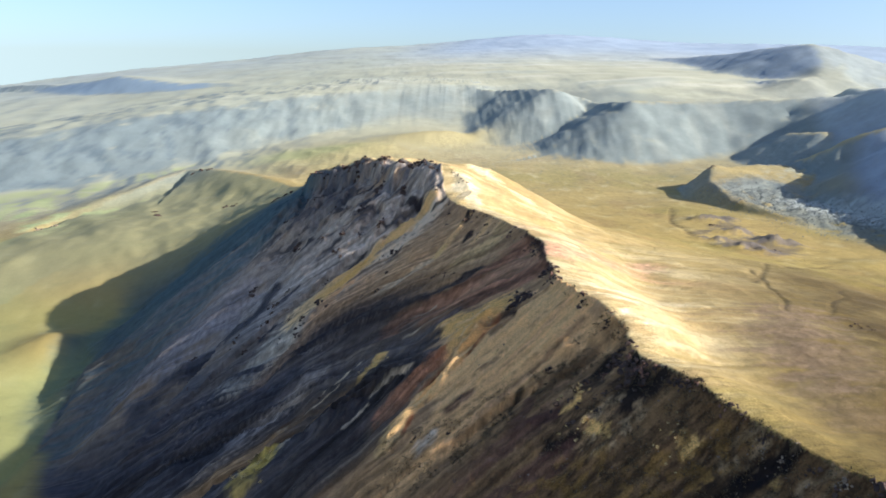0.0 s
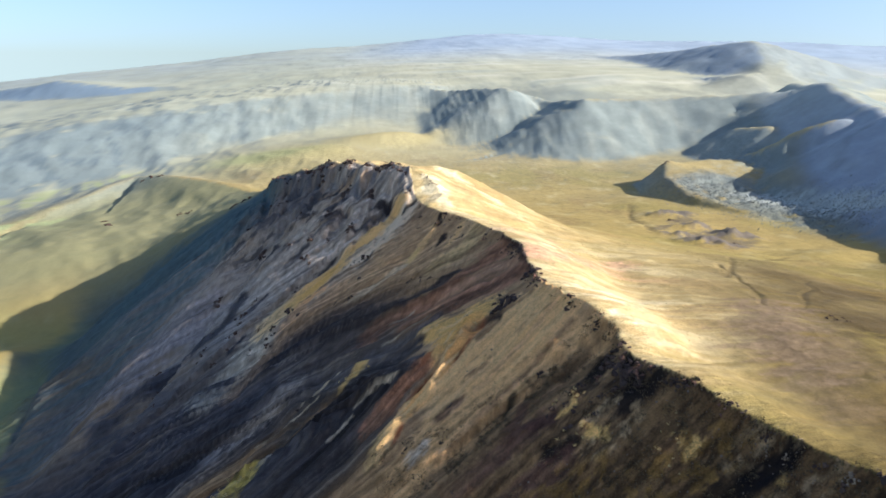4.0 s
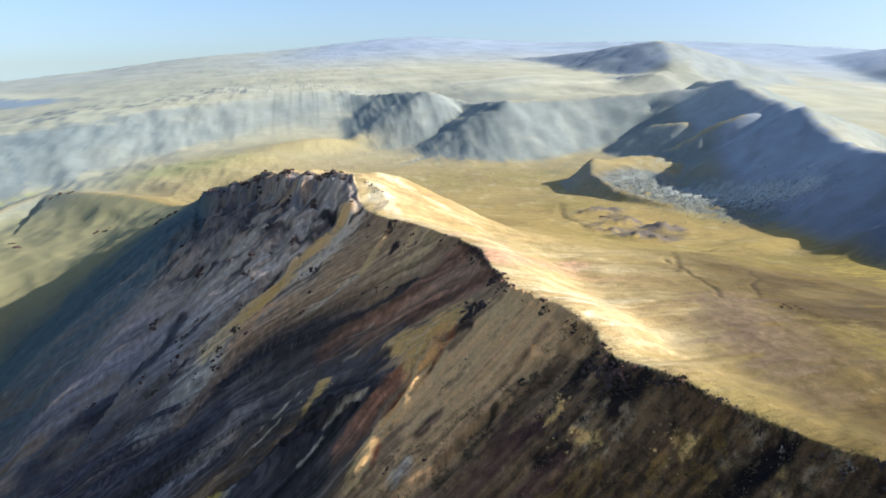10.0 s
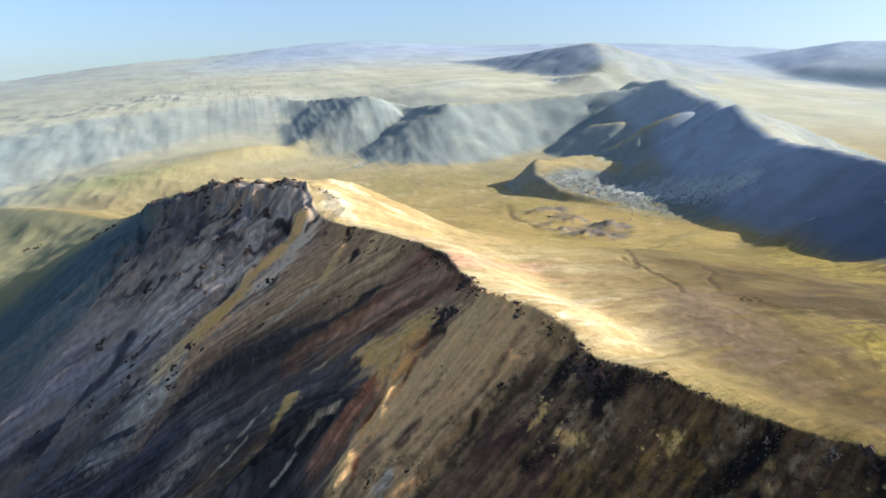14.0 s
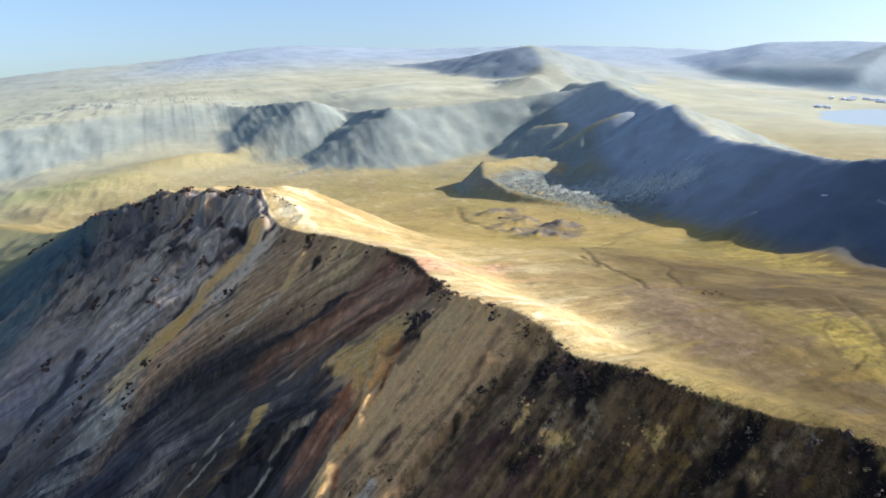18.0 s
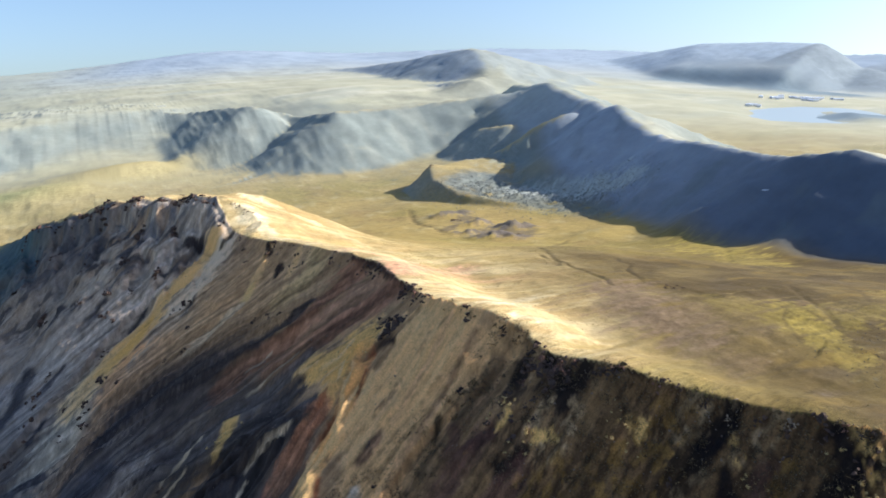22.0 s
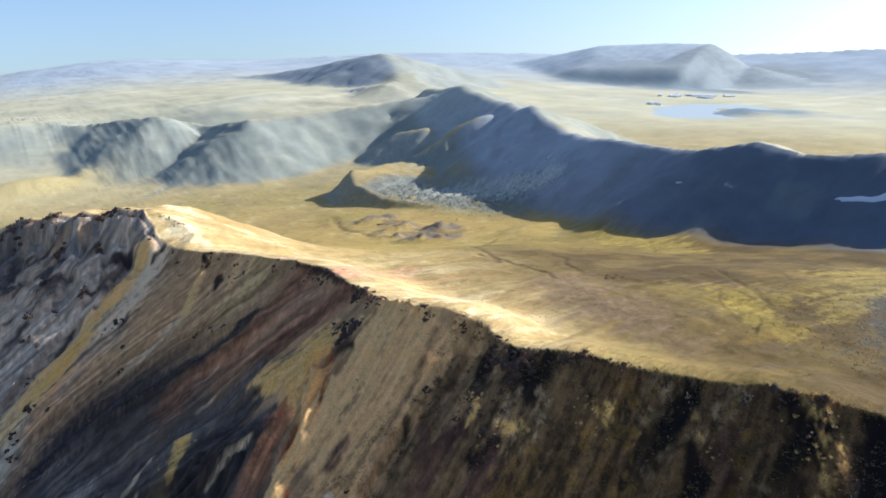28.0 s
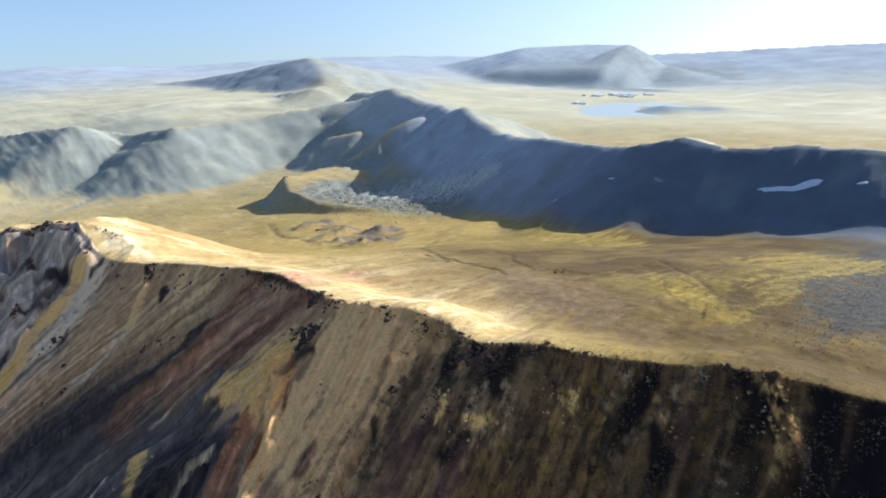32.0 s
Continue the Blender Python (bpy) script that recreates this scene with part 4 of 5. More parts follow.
def sheet(name, mask, material, label, category):
    iy, ix = np.nonzero(mask)
    a = iy * NX + ix
    quads = np.stack([a, a + 1, a + NX + 1, a + NX], 1)
    used, flat = np.unique(quads, return_inverse=True)
    n, m = len(used), len(quads)
    me = bpy.data.meshes.new(name)
    me.vertices.add(n)
    co = np.stack([X.ravel()[used], Y.ravel()[used], H.ravel()[used]], 1)
    me.vertices.foreach_set("co", co.astype(np.float32).ravel())
    me.loops.add(4 * m)
    me.loops.foreach_set("vertex_index", flat.astype(np.int32).ravel())
    me.polygons.add(m)
    me.polygons.foreach_set("loop_start", np.arange(0, 4 * m, 4, dtype=np.int32))
    me.polygons.foreach_set("use_smooth", np.ones(m, bool))
    me.update(calc_edges=True)
    at = me.attributes.new("soil", "FLOAT_COLOR", "POINT")
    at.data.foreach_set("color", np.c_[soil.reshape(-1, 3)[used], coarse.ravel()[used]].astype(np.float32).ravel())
    fl = me.attributes.new("flow", "FLOAT_VECTOR", "POINT")
    fl.data.foreach_set("vector", flow.reshape(-1, 3)[used].astype(np.float32).ravel())
    me.materials.append(material)
    return tagged(new(name, me), label, category, kind="structure")


disc = np.hypot(FX, FY) < 4790
dc, sc, sidec = cell(d0), cell(s0), cell(side0)
in_main = disc & (sc < 1772 + 10 * fbm(FX, FY, 40, 3, 151)) & (((sidec > 0) & (cell(flank) > cell(land) - 10)) | ((sidec <= 0) & (dc < 14)))
in_spur = disc & ~in_main & (sc >= 1700) & (((sidec > 0) & (cell(flank) > cell(land) - 6)) | (dc < 90)) & (FX < -60) & (FY > 400)
in_east = disc & ~in_main & (cell(east[0]) < 180) & (FX > 480)
rim_d = along(WEST_RIM[:5] + [(100, 2440, 0), (330, 2110, 0), (497, 1850, 0), (733, 1870, 0), (930, 1800, 0), (1000, 1690, 0)], FX, FY)
in_rim = disc & ~in_east & (rim_d[2] < 0) & (rim_d[0] < 300) & (FY > 1560)
peak_d = along(PEAK + PEAK_FOOT[1:], FX, FY)
in_peak = disc & ~in_rim & ~in_east & (peak_d[0] < 230)
mesa_d = along(MESA, FX, FY)
in_mesa = disc & (mesa_d[0] < 300)
in_knoll = disc & (cell(knoll) > 3)
rest = disc & ~(in_main | in_spur | in_east | in_rim | in_peak | in_mesa | in_knoll)
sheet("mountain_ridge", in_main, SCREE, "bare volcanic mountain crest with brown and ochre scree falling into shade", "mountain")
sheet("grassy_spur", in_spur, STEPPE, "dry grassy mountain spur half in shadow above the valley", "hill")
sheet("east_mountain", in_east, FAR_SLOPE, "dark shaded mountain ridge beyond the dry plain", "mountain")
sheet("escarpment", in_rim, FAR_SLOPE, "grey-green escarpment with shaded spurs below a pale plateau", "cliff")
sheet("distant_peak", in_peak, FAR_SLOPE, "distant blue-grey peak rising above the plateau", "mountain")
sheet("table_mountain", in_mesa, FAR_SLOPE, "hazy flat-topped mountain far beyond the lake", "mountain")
sheet("knoll", in_knoll, STEPPE, "small steep rocky knoll casting a long shadow", "hill")
wide_off = np.hypot(FX, FY) + 200 * fbm(FX, FY, 300, 3, 150) > 1750
sheet("ground", rest & ~wide_off, STEPPE, "rolling plain of dry yellow steppe grass", "ground")
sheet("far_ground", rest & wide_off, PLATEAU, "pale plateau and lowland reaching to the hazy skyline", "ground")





# ---- things ----
def ground_at(x, y):
    i = min(max(int(np.searchsorted(xs, x)) - 1, 0), NX - 2)
    j = min(max(int(np.searchsorted(ys, y)) - 1, 0), NY - 2)
    u, v = (x - xs[i]) / (xs[i + 1] - xs[i]), (y - ys[j]) / (ys[j + 1] - ys[j])
    return float((H[j, i] * (1 - u) + H[j, i + 1] * u) * (1 - v) + (H[j + 1, i] * (1 - u) + H[j + 1, i + 1] * u) * v)


def plain_material(name, colour, spread=0.35, size=1.2, rough=0.9):
    m = bpy.data.materials.new(name)
    m.use_nodes = True
    nt = m.node_tree
    bsdf = nt.nodes["Principled BSDF"]
    bsdf.inputs["Roughness"].default_value = rough
    bsdf.inputs["Specular IOR Level"].default_value = 0.2
    geo, tex, info = nt.nodes.new("ShaderNodeNewGeometry"), nt.nodes.new("ShaderNodeTexNoise"), nt.nodes.new("ShaderNodeObjectInfo")
    tex.inputs["Scale"].default_value, tex.inputs["Detail"].default_value = 1.0 / size, 5.0
    nt.links.new(geo.outputs["Position"], tex.inputs["Vector"])
    add = nt.nodes.new("ShaderNodeMath")
    add.operation = "ADD"
    nt.links.new(tex.outputs["Fac"], add.inputs[0])
    nt.links.new(info.outputs["Random"], add.inputs[1])
    span = nt.nodes.new("ShaderNodeMapRange")
    span.inputs["From Min"].default_value, span.inputs["From Max"].default_value = 0.3, 1.7
    span.inputs["To Min"].default_value, span.inputs["To Max"].default_value = 1 - spread, 1 + spread
    nt.links.new(add.outputs[0], span.inputs["Value"])
    mul = nt.nodes.new("ShaderNodeVectorMath")
    mul.operation = "SCALE"
    mul.inputs[0].default_value = colour
    nt.links.new(span.outputs["Result"], mul.inputs["Scale"])
    nt.links.new(mul.outputs[0], bsdf.inputs["Base Color"])
    bump_node = nt.nodes.new("ShaderNodeBump")
    bump_node.inputs["Strength"].default_value, bump_node.inputs["Distance"].default_value = 0.6, 0.15 * size
    nt.links.new(tex.outputs["Fac"], bump_node.inputs["Height"])
    nt.links.new(bump_node.outputs["Normal"], bsdf.inputs["Normal"])
    return m


BASALT = plain_material("dark_basalt", (0.072, 0.046, 0.034), 0.6)
PALE_ROCK = plain_material("pale_rock", (0.27, 0.20, 0.13), 0.4)
RED_ROCK = plain_material("red_cinder", (0.17, 0.09, 0.06), 0.4)
STRAW = plain_material("straw_leaves", (0.56, 0.41, 0.17), 0.4, 0.5)
OLIVE = plain_material("olive_leaves", (0.075, 0.062, 0.03), 0.4, 0.5)
WOOD = plain_material("dry_wood", (0.13, 0.09, 0.06), 0.3, 0.3)
SNOW = plain_material("old_snow", (0.56, 0.59, 0.62), 0.15, 3.0, 0.7)
WHITEWASH = plain_material("whitewash", (0.80, 0.79, 0.76), 0.05, 4.0)
TIN = plain_material("tin_roof", (0.70, 0.72, 0.74), 0.15, 4.0, 0.5)
rng = random.Random(7)


def link(name, me, parent=None, m=None):
    ob = new(name, me)
    if parent:
        ob.parent = parent
    if m:
        ob.matrix_basis = m
    return ob


def rock_mesh(seed, material, cuts=13):
    """An angular block about 1 m across with worn edges."""
    r = random.Random(seed)
    bm = bmesh.new()
    for _ in range(cuts):
        v = Vector((r.gauss(0, 1), r.gauss(0, 1), r.gauss(0, 1))).normalized() * r.uniform(0.38, 0.62)
        bm.verts.new(v)
    bmesh.ops.convex_hull(bm, input=list(bm.verts))
    bmesh.ops.delete(bm, geom=[v for v in bm.verts if not v.link_faces], context="VERTS")
    bmesh.ops.bevel(bm, geom=list(bm.edges), offset=0.035, segments=1, affect="EDGES")
    for v in bm.verts:
        v.co += Vector((r.uniform(-1, 1), r.uniform(-1, 1), r.uniform(-1, 1))) * 0.02
    me = bpy.data.meshes.new("block")
    bm.to_mesh(me)
    bm.free()
    me.materials.append(material)
    return me


BLOCKS = [rock_mesh(k, BASALT) for k in range(6)]
PALES = [rock_mesh(20 + k, PALE_ROCK) for k in range(3)]
CINDERS = [rock_mesh(30 + k, RED_ROCK) for k in range(3)]


def outcrop(x, y, size, meshes, label, group):
    """A cluster of blocks that grow out of the slope."""
    z = ground_at(x, y)
    root = new("rock_outcrop")
    root.empty_display_size = 0.5
    root.matrix_basis = pose(x, y, z)
    for _ in range(rng.randint(4, 7)):
        s = size * rng.uniform(0.35, 1.1)
        dx, dy = rng.gauss(0, 0.55) * size, rng.gauss(0, 0.55) * size
        dz = ground_at(x + dx, y + dy) - z - 0.06 * s
        m = pose(dx, dy, dz, rng.uniform(-25, 25), rng.uniform(-25, 25), rng.uniform(0, 360)) @ Matrix.Diagonal(
            (s * rng.uniform(0.9, 2.0), s * rng.uniform(0.7, 1.4), s * rng.uniform(0.6, 1.2), 1))
        link("block", rng.choice(meshes), root, m)
    return tagged(root, label, "rock", group)


CURVE = eased(CREST)
def on_crest(s):
    """The place on the crest's line after s metres, and the way down its shaded side."""
    for a, b in zip(CURVE, CURVE[1:]):
        length = math.hypot(b[0] - a[0], b[1] - a[1])
        if s <= length:
            u = s / length
            return a[0] + u * (b[0] - a[0]), a[1] + u * (b[1] - a[1]), -(b[1] - a[1]) / length, (b[0] - a[0]) / length
        s -= length
    return CURVE[-1][0], CURVE[-1][1], -1.0, 0.0


# stretch of the crest from, to, number, size from, to, how far down the face
for s_from, s_to, count, small, large, depth in [
        (1075, 1150, 12, 1.0, 2.4, 12), (1158, 1172, 6, 0.9, 2.0, 5), (1182, 1196, 7, 1.0, 2.2, 5), (1203, 1230, 26, 1.2, 3.4, 14), (1244, 1252, 5, 0.9, 2.0, 5),
        (1266, 1276, 5, 0.9, 2.0, 5), (1300, 1335, 12, 1.2, 3.2, 7), (1345, 1400, 11, 1.2, 2.6, 7), (1400, 1480, 7, 1.2, 2.6, 8), (1480, 1570, 8, 1.2, 3.0, 14),
        (1570, 1800, 38, 2.0, 4.6, 12), (1590, 1800, 12, 2.0, 5.0, 90)]:
    for _ in range(count):
        px, py, nx, ny = on_crest(rng.uniform(s_from, s_to))
        down = abs(rng.gauss(0, 0.5)) * depth - 0.6
        outcrop(px + nx * down, py + ny * down, rng.uniform(small, large), BLOCKS if rng.random() < 0.86 else CINDERS,
                "jagged dark basalt rocks breaking out of the crest", "dark rocks along the crest")
for px, py, spread, count, small, large in [(47, 353, 5, 10, 1.5, 3.6), (5, 450, 8, 5, 1.2, 2.6), (60, 258, 7, 8, 1, 2.4), (30, 500, 8, 5, 1, 2.4),
                                            (-120, 540, 22, 9, 2, 4.5), (-60, 470, 30, 6, 1.4, 3.2), (20, 285, 14, 5, 1, 2.4),
                                            (-90, 610, 30, 12, 2, 5), (-170, 560, 40, 9, 2, 5), (90, 180, 14, 6, 1, 2.6)]:
    for _ in range(count):
        outcrop(rng.gauss(px, spread), rng.gauss(py, spread), rng.uniform(small, large), BLOCKS,
                "dark rocks standing out of the scree slope", "rocks on the scree face")
for px, py, spread, count, small, large in [(-544, 1552, 7, 3, 3.0, 7.0), (-506, 1524, 7, 3, 3.0, 7.0), (-532, 1270, 7, 3, 3.0, 7.0), (-486, 1194, 7, 3, 3.0, 7.0), (-378, 1207, 7, 3, 3.0, 7.0), (-224, 979, 7, 3, 3.0, 7.0)]:
    for _ in range(count):
        outcrop(rng.gauss(px, spread), rng.gauss(py, spread), rng.uniform(small, large), BLOCKS, "dark rocks on the grassy spur above the valley", "rocks on the spur")
for _ in range(7):
    outcrop(rng.gauss(-735, 12), rng.gauss(1255, 14), rng.uniform(4, 8), PALES, "pale crags at the foot of the grassy spur", "pale crags by the valley")
for k in range(6):
    outcrop(11 + 2.6 * k + rng.gauss(0, 0.8), 600 - 3.2 * k + rng.gauss(0, 0.8), rng.uniform(0.9, 1.9), CINDERS if k % 2 else BLOCKS, "low brown rock rib breaking through the pale sand", "rock rib in the sand")
for s_from, s_to, count in [(1100, 1130, 7), (1620, 1720, 10), (1140, 1150, 4)]:
    for _ in range(count):
        px, py, nx, ny = on_crest(rng.uniform(s_from, s_to))
        down = rng.uniform(0, 9)
        outcrop(px + nx * down, py + ny * down, rng.uniform(0.5, 1.3), PALES, "pale weathered rocks at the edge of the crest", "pale rocks along the crest")
for _ in range(6):
    outcrop(rng.gauss(223, 3), rng.gauss(339, 2), rng.uniform(0.8, 1.6), BLOCKS, "dark boulders lying on the dry grass", "boulders on the plain")
for px, py in [(405, 795), (412, 800), (400, 948), (392, 955), (516, 1300), (512, 1296)]:
    outcrop(px, py, rng.uniform(3, 6), PALES if px > 500 else BLOCKS, "weathered rocks on a low rise in the plain", "rocks on the plain")


def shrub_meshes(seed, leaf_material):
    """Stems and a loose crown of small leaves, about 1 m high."""
    r = random.Random(seed)
    stems, leaves = bmesh.new(), bmesh.new()
    tips = []
    for _ in range(7):
        a, lean = r.uniform(0, 6.283), r.uniform(0.15, 0.75)
        tip = Vector((math.cos(a) * lean * 0.8, math.sin(a) * lean * 0.8, r.uniform(0.55, 1.0)))
        side = Vector((-math.sin(a), math.cos(a), 0)) * 0.022
        ring = [side, Vector((math.cos(a), math.sin(a), 0)) * 0.03, -side]
        low = [stems.verts.new(q) for q in ring]
        top = stems.verts.new(tip)
        for k in range(3):
            stems.faces.new((low[k], low[(k + 1) % 3], top))
        tips.append(tip)
    for _ in range(190):
        tip = r.choice(tips)
        c = tip * r.uniform(0.45, 1.08) + Vector((r.gauss(0, 0.13), r.gauss(0, 0.13), r.gauss(0, 0.09)))
        d1 = Vector((r.gauss(0, 1), r.gauss(0, 1), r.gauss(0.4, 1))).normalized() * r.uniform(0.07, 0.15)
        d2 = d1.cross(Vector((r.gauss(0, 1), r.gauss(0, 1), r.gauss(0, 1)))).normalized() * r.uniform(0.03, 0.06)
        leaves.faces.new([leaves.verts.new(q) for q in (c, c + d1 * 0.5 + d2, c + d1, c + d1 * 0.5 - d2)])
    out = []
    for name, bm, mat in (("stems", stems, WOOD), ("foliage", leaves, leaf_material)):
        me = bpy.data.meshes.new(name)
        bm.to_mesh(me)
        bm.free()
        me.materials.append(mat)
        out.append(me)
    return out


STRAW_SHRUBS = [shrub_meshes(50 + k, STRAW) for k in range(4)]
OLIVE_SHRUBS = [shrub_meshes(60 + k, OLIVE) for k in range(4)]


def shrub(x, y, size, kinds, name, label, group):
    root = new(name)
    root.empty_display_size = 0.3
    root.matrix_basis = pose(x, y, ground_at(x, y) - 0.05, 0, 0, rng.uniform(0, 360)) @ Matrix.Diagonal((size, size, size * rng.uniform(0.7, 1.1), 1))
    stems, leaves = rng.choice(kinds)
    link("stems", stems, root)
    link("foliage", leaves, root)
    return tagged(root, label, "shrub", group)


for px, py, spread, count, small, large in [(60, 267, 3, 10, 1.0, 2.2), (60, 247, 3, 10, 1.0, 2.2), (88, 222, 4.5, 14, 0.9, 1.8), (128, 152, 6, 16, 0.9, 2.0),
                                            (106, 178, 3, 6, 0.8, 1.6), (-36, 388, 5, 8, 1.2, 2.4), (-104, 338, 9, 16, 1.4, 3.0), (20, 349, 8, 8, 0.8, 1.6)]:
    for _ in range(count):
        shrub(rng.gauss(px, spread), rng.gauss(py, spread), rng.uniform(small, large), STRAW_SHRUBS, "dry_shrub",
              "straw-coloured dry shrub clinging to the steep slope", "dry shrubs on the slope")
for s_from, s_to, count in [(1080, 1200, 26), (1200, 1300, 26), (1300, 1480, 14)]:
    for _ in range(count):
        px, py, nx, ny = on_crest(rng.uniform(s_from, s_to))
        down = rng.uniform(0, 5)
        shrub(px + nx * down, py + ny * down, rng.uniform(0.7, 1.7), OLIVE_SHRUBS, "olive_shrub",
              "small dark olive shrub rooted at the edge of the crest", "olive shrubs along the crest")
shrub(101.5, 239.5, 3.0, OLIVE_SHRUBS, "tall_shrub", "taller bare shrub standing up on the crest", "")


def scatter(name, places, material, label, category, kinds=5, flat=0.7, seed=3):
    """Many small stones or tufts that nobody could count, as one mesh."""
    r = random.Random(seed)
    shapes = []
    for k in range(kinds):
        bm = bmesh.new()
        bmesh.ops.create_icosphere(bm, subdivisions=1, radius=0.5)
        pts = np.array([v.co * r.uniform(0.6, 1.25) for v in bm.verts])
        shapes.append((pts, np.array([[v.index for v in f.verts] for f in bm.faces])))
        bm.free()
    co, tri, base_index = [], [], 0
    for x, y, size in places:
        pts, faces = shapes[r.randrange(kinds)]
        a = r.uniform(0, 6.283)
        c, s = math.cos(a) * size, math.sin(a) * size
        q = np.c_[pts[:, 0] * c - pts[:, 1] * s * 0.8 + x, pts[:, 0] * s + pts[:, 1] * c * 0.8 + y, pts[:, 2] * size * flat + ground_at(x, y) + 0.12 * size]
        co.append(q)
        tri.append(faces + base_index)
        base_index += len(pts)
    me = bpy.data.meshes.new(name)
    me.from_pydata(np.concatenate(co).tolist(), [], np.concatenate(tri).tolist())
    me.materials.append(material)
    return tagged(new(name, me), label, category, kind="stuff")


stones = []
for _ in range(2600):
    px, py, nx, ny = on_crest(rng.uniform(1040, 1800))
    down = rng.uniform(0, 1) ** 1.6 * 150
    if 268 < py - 0.3 * (px - 80) < 345 and rng.random() < 0.85:
        continue
    stones.append((px + nx * down, py + ny * down, rng.uniform(0.25, 0.8) * (1 + (rng.random() < 0.04) * 1.2)))
scatter("scree_stones", stones, plain_material("scree_stone", (0.19, 0.145, 0.11), 0.6), "loose dark stones strewn down the scree slope", "stones")
def scrub(name, places, label):
    """Low clumps of dry leaves on the slope, as one mesh."""
    r = random.Random(11)
    co, quads = [], []
    for x, y, size in places:
        z = ground_at(x, y)
        for _ in range(12):
            c = np.array((x + r.gauss(0, 0.4) * size, y + r.gauss(0, 0.4) * size, z + abs(r.gauss(0, 0.3)) * size))
            d1 = np.array((r.gauss(0, 1), r.gauss(0, 1), r.gauss(0.6, 0.8)))
            d1 *= size * r.uniform(0.25, 0.5) / np.linalg.norm(d1)
            d2 = np.cross(d1, (r.gauss(0, 1), r.gauss(0, 1), r.gauss(0, 1)))
            d2 *= size * r.uniform(0.10, 0.2) / (np.linalg.norm(d2) + 1e-6)
            k = len(co)
            co += [tuple(c), tuple(c + d1 * 0.5 + d2), tuple(c + d1), tuple(c + d1 * 0.5 - d2)]
            quads.append((k, k + 1, k + 2, k + 3))
    me = bpy.data.meshes.new(name)
    me.from_pydata(co, [], quads)
    m = bpy.data.materials.new("scrub_leaves")
    m.use_nodes = True
    nt = m.node_tree
    geo, ramp = nt.nodes.new("ShaderNodeNewGeometry"), nt.nodes.new("ShaderNodeValToRGB")
    ramp.color_ramp.elements[0].color, ramp.color_ramp.elements[1].color = (0.024, 0.017, 0.010, 1), (0.30, 0.20, 0.08, 1)
    middle = ramp.color_ramp.elements.new(0.6)
    middle.color = (0.075, 0.052, 0.024, 1)
    nt.links.new(geo.outputs["Random Per Island"], ramp.inputs["Fac"])
    nt.links.new(ramp.outputs["Color"], nt.nodes["Principled BSDF"].inputs["Base Color"])
    nt.nodes["Principled BSDF"].inputs["Roughness"].default_value = 0.9
    me.materials.append(m)
    tagged(new(name, me), label, "scrub", kind="stuff")


clumps = []
while len(clumps) < 8500:
    s = rng.uniform(1060, 1255)
    px, py, nx, ny = on_crest(s)
    down = 0.8 + rng.uniform(0, 1) ** 1.3 * 110
    px, py = px + nx * down, py + ny * down + rng.gauss(0, 3)
    if grain(np.array(px / 9), np.array(py / 9), 161) > -0.05:
        clumps.append((px, py, rng.uniform(0.4, 1.25)))
scrub("low_scrub", clumps, "low dry scrub scattered over the steep shaded slope")
blocks = []
while len(blocks) < 7000:
    k = rng.random()
    px, py = 520 + 120 * k + rng.gauss(0, 42), 1205 - 330 * k + rng.gauss(0, 38)
    if px < 720 and math.hypot(px - 520, py - 1290) > 75:
        blocks.append((px, py, rng.uniform(0.7, 1.8) * (1 + (rng.random() < 0.06) * 1.0)))
scatter("lava_blocks", blocks, plain_material("grey_lava", (0.20, 0.205, 0.18), 0.4, 6.0), "field of broken grey lava blocks below the shaded ridge", "lava field", 6, 0.8, 5)
field = [(rng.gauss(300, 70), rng.gauss(178, 26), rng.uniform(0.3, 0.8)) for _ in range(4200)]
scatter("stone_field", [p for p in field if p[0] > 190], plain_material("grey_stones", (0.10, 0.095, 0.085), 0.5), "field of dark grey stones on the plain", "stones", 5, 0.6, 6)
tufts = []
while len(tufts) < 3600:
    px, py = rng.uniform(60, 520), rng.uniform(150, 760)
    if grain(np.array(px / 40), np.array(py / 40), 160) > 0.0 and px > 150 - 0.2 * (py - 150):
        tufts.append((px, py, rng.uniform(0.3, 0.75)))
scatter("grass_tufts", tufts, plain_material("dry_tufts", (0.23, 0.175, 0.07), 0.5), "scattered brown tufts of dry grass on the plain", "grass", 5, 0.6, 8)

# ---- snow left on the shaded ridge ----
def snow_patch(line, label):
    """A thin sheet of old snow that lies on the slope along a line of (x, y, half width)."""
    bm = bmesh.new()
    rows, n = [], 9
    for k in range(len(line) - 1):
        for step_k in range(6):
            t = step_k / 6
            x, y, w = (line[k][i] + t * (line[k + 1][i] - line[k][i]) for i in range(3))
            w *= 1 + 0.25 * noise.noise((x * 0.2, y * 0.2, 3.0))
            rows.append([bm.verts.new((x + (j / n * 2 - 1) * w * 0.8, y - (j / n * 2 - 1) * w * 0.3,
                                       ground_at(x + (j / n * 2 - 1) * w * 0.8, y - (j / n * 2 - 1) * w * 0.3) + 0.5 * (1 - (j / n * 2 - 1) ** 2) + 0.25)) for j in range(n + 1)])
    for a, b in zip(rows, rows[1:]):
        for j in range(n):
            bm.faces.new((a[j], a[j + 1], b[j + 1], b[j]))
    me = bpy.data.meshes.new("snow_patch")
    bm.to_mesh(me)
    bm.free()
    me.materials.append(SNOW)
    tagged(new("snow_patch", me), label, "snow", "snow patches")


snow_patch([(627, 409, 0.6), (624, 398, 3.6), (625, 388, 4.2), (629, 374, 5.5), (634, 364, 8), (638, 356, 9), (641, 349, 3)], "long patch of old snow on the shaded mountainside")
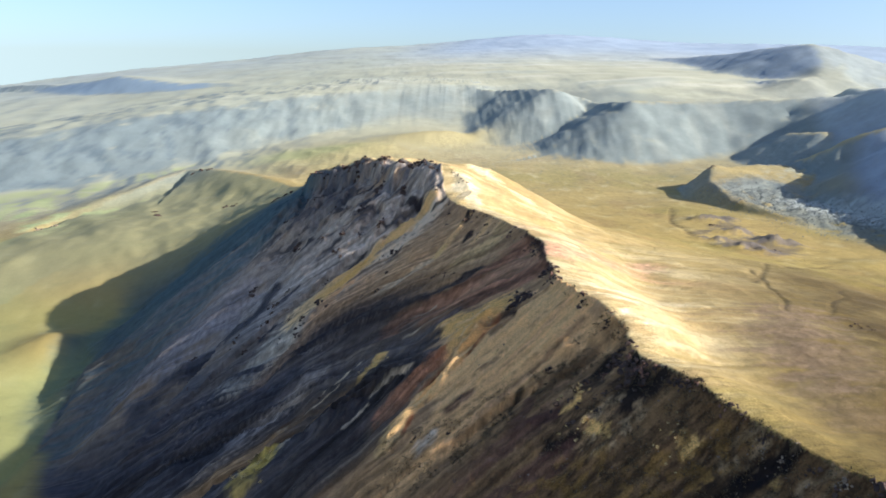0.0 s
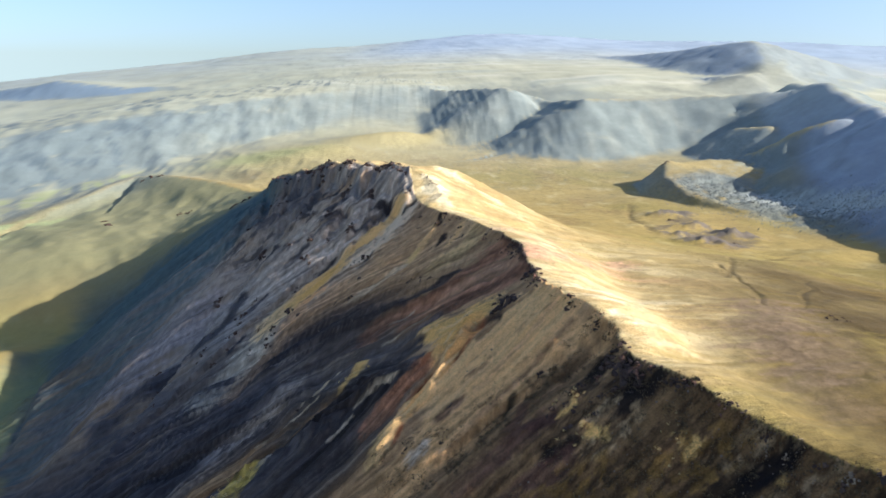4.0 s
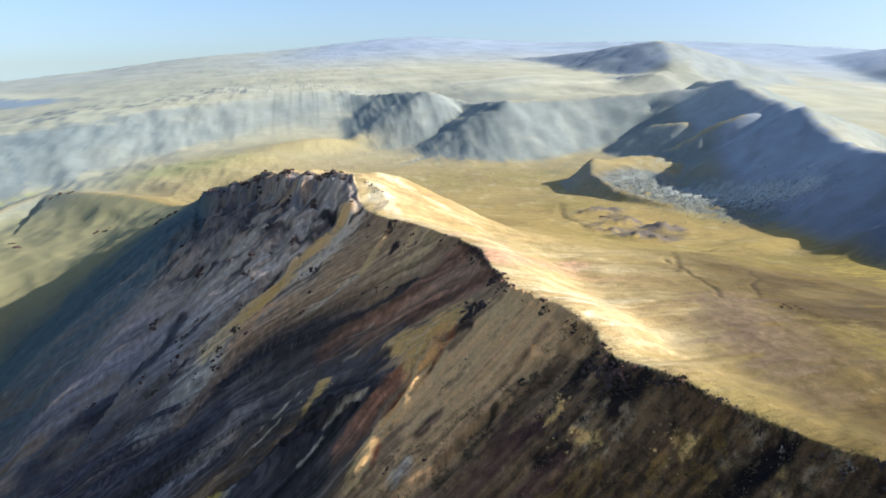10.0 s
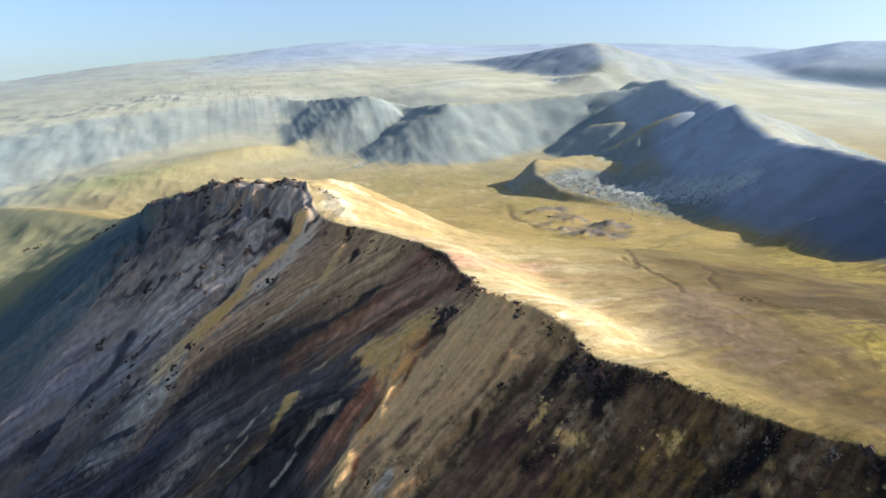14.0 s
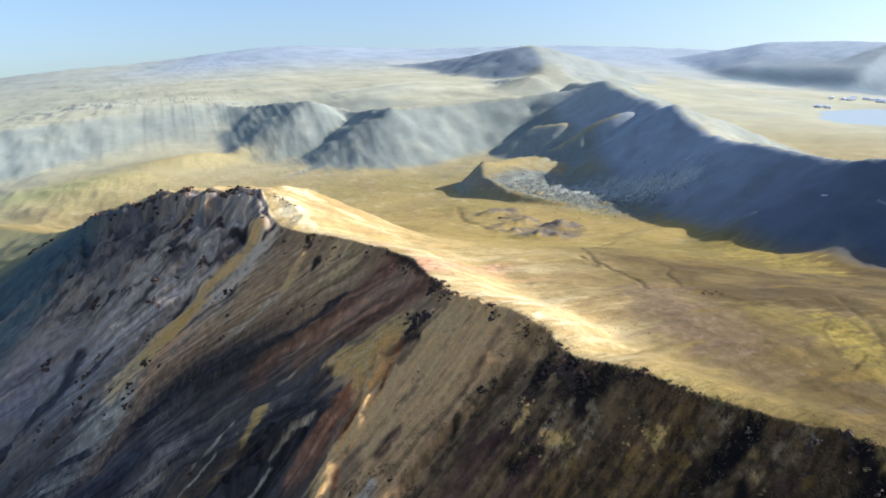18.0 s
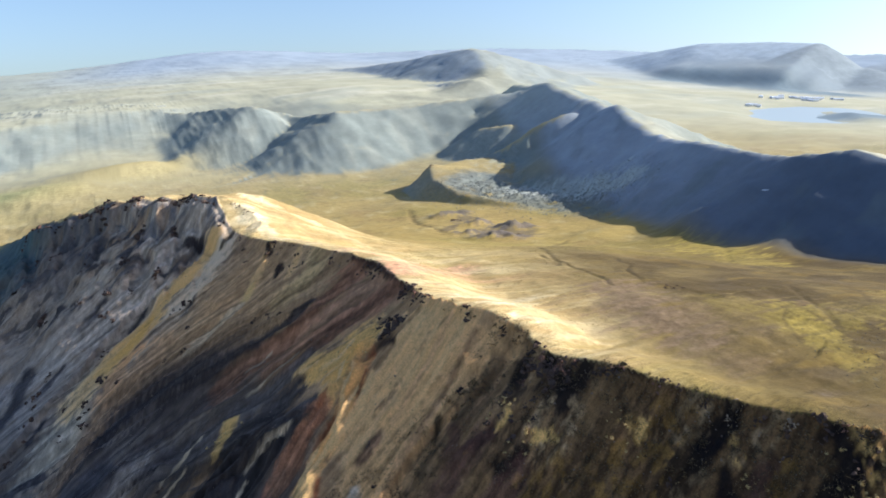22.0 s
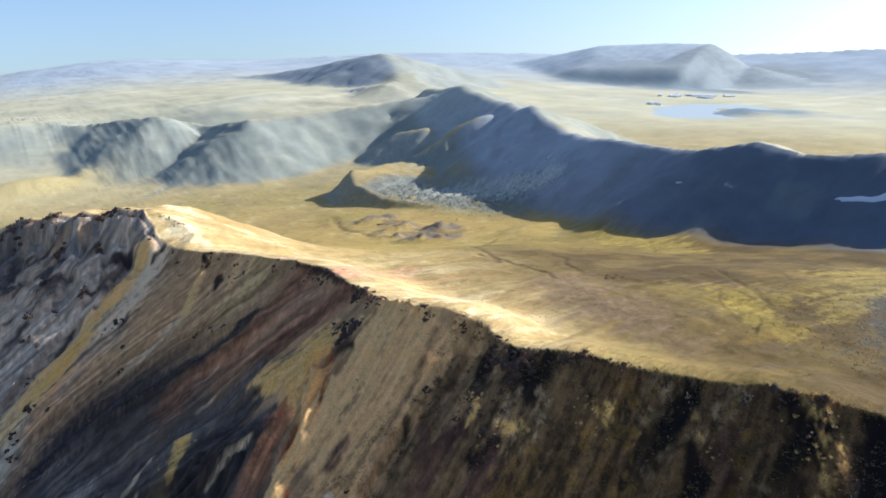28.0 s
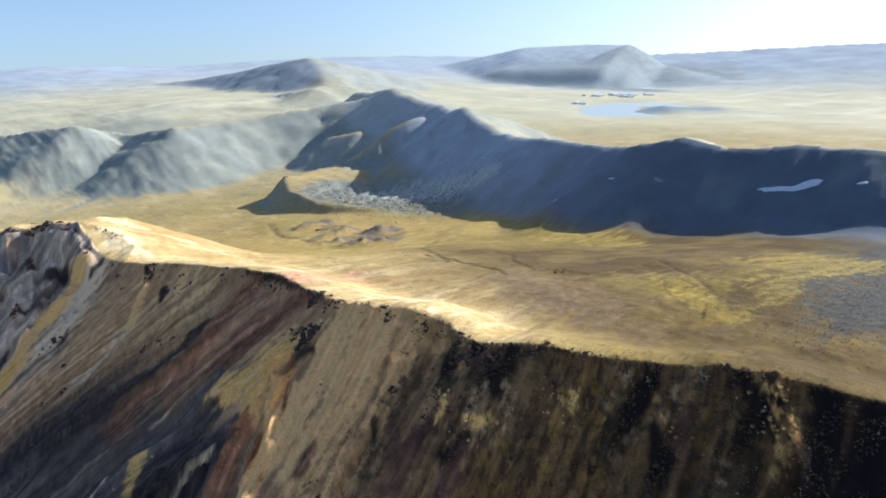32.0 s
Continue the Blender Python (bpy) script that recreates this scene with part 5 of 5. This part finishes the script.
snow_patch([(634, 314, 1), (636, 309, 3), (636, 304, 1)], "small patch of old snow high on the shaded ridge")
snow_patch([(612, 595, 0.8), (613, 591, 2), (615, 587, 0.8)], "small streak of old snow in a shaded gully")

# ---- lake and village ----
def lake():
    n = 72
    co = [(1920, 1560, WATER)]
    for i in range(n):
        a = 2 * math.pi * i / n
        u, v = 285 * math.cos(a), 250 * math.sin(a)
        co.append((1920 + u * 0.75 - v * 0.66, 1560 + u * 0.66 + v * 0.75, WATER))
    me = bpy.data.meshes.new("water")
    me.from_pydata(co, [], [(0, 1 + i, 1 + (i + 1) % n) for i in range(n)])
    m = bpy.data.materials.new("lake_water")
    m.use_nodes = True
    bsdf = m.node_tree.nodes["Principled BSDF"]
    bsdf.inputs["Base Color"].default_value = (0.33, 0.39, 0.41, 1)
    bsdf.inputs["Roughness"].default_value = 0.75
    me.materials.append(m)
    tagged(new("water", me), "pale blue lake lying in the lowland", "lake", kind="structure")


lake()


def house_meshes(length, wide, high, roof_high):
    walls, roof = bmesh.new(), bmesh.new()
    bmesh.ops.create_cube(walls, size=1.0, matrix=Matrix.Translation((0, 0, high / 2)) @ Matrix.Diagonal((length, wide, high, 1)))
    a, b = length / 2 + 0.6, wide / 2 + 0.6
    p = [roof.verts.new(q) for q in ((-a, -b, high), (a, -b, high), (a, b, high), (-a, b, high), (-a + 1, 0, high + roof_high), (a - 1, 0, high + roof_high))]
    for f in ((0, 1, 5, 4), (2, 3, 4, 5), (1, 2, 5), (3, 0, 4), (3, 2, 1, 0)):
        roof.faces.new([p[k] for k in f])
    out = []
    for name, bm, mat in (("wall", walls, WHITEWASH), ("roof", roof, TIN)):
        me = bpy.data.meshes.new(name)
        bm.to_mesh(me)
        bm.free()
        me.materials.append(mat)
        out.append(me)
    return out


HOUSES = [house_meshes(22, 11, 5, 3), house_meshes(34, 12, 5, 3), house_meshes(14, 10, 6, 3)]
for centre_x, centre_y, spread_u, spread_v, count in [(2230, 1890, 30, 14, 12), (2330, 1860, 34, 14, 16), (2280, 1800, 22, 10, 10), (2390, 1830, 30, 8, 8), (1955, 1765, 12, 6, 4)]:
    for _ in range(count):
        u, v = rng.gauss(0, spread_u), rng.gauss(0, spread_v)
        px, py = centre_x + u * 0.6 - v * 0.8, centre_y - u * 0.8 - v * 0.6
        root = new("house")
        root.matrix_basis = pose(px, py, max(ground_at(px, py), WATER) - 0.3, 0, 0, -50 + rng.choice((0, 90)) + rng.uniform(-8, 8))
        wall, roof = HOUSES[rng.randrange(3)]
        link("wall", wall, root)
        link("roof", roof, root)
        tagged(root, "white village house with a pale tin roof near the lake", "house", "village houses by the lake")
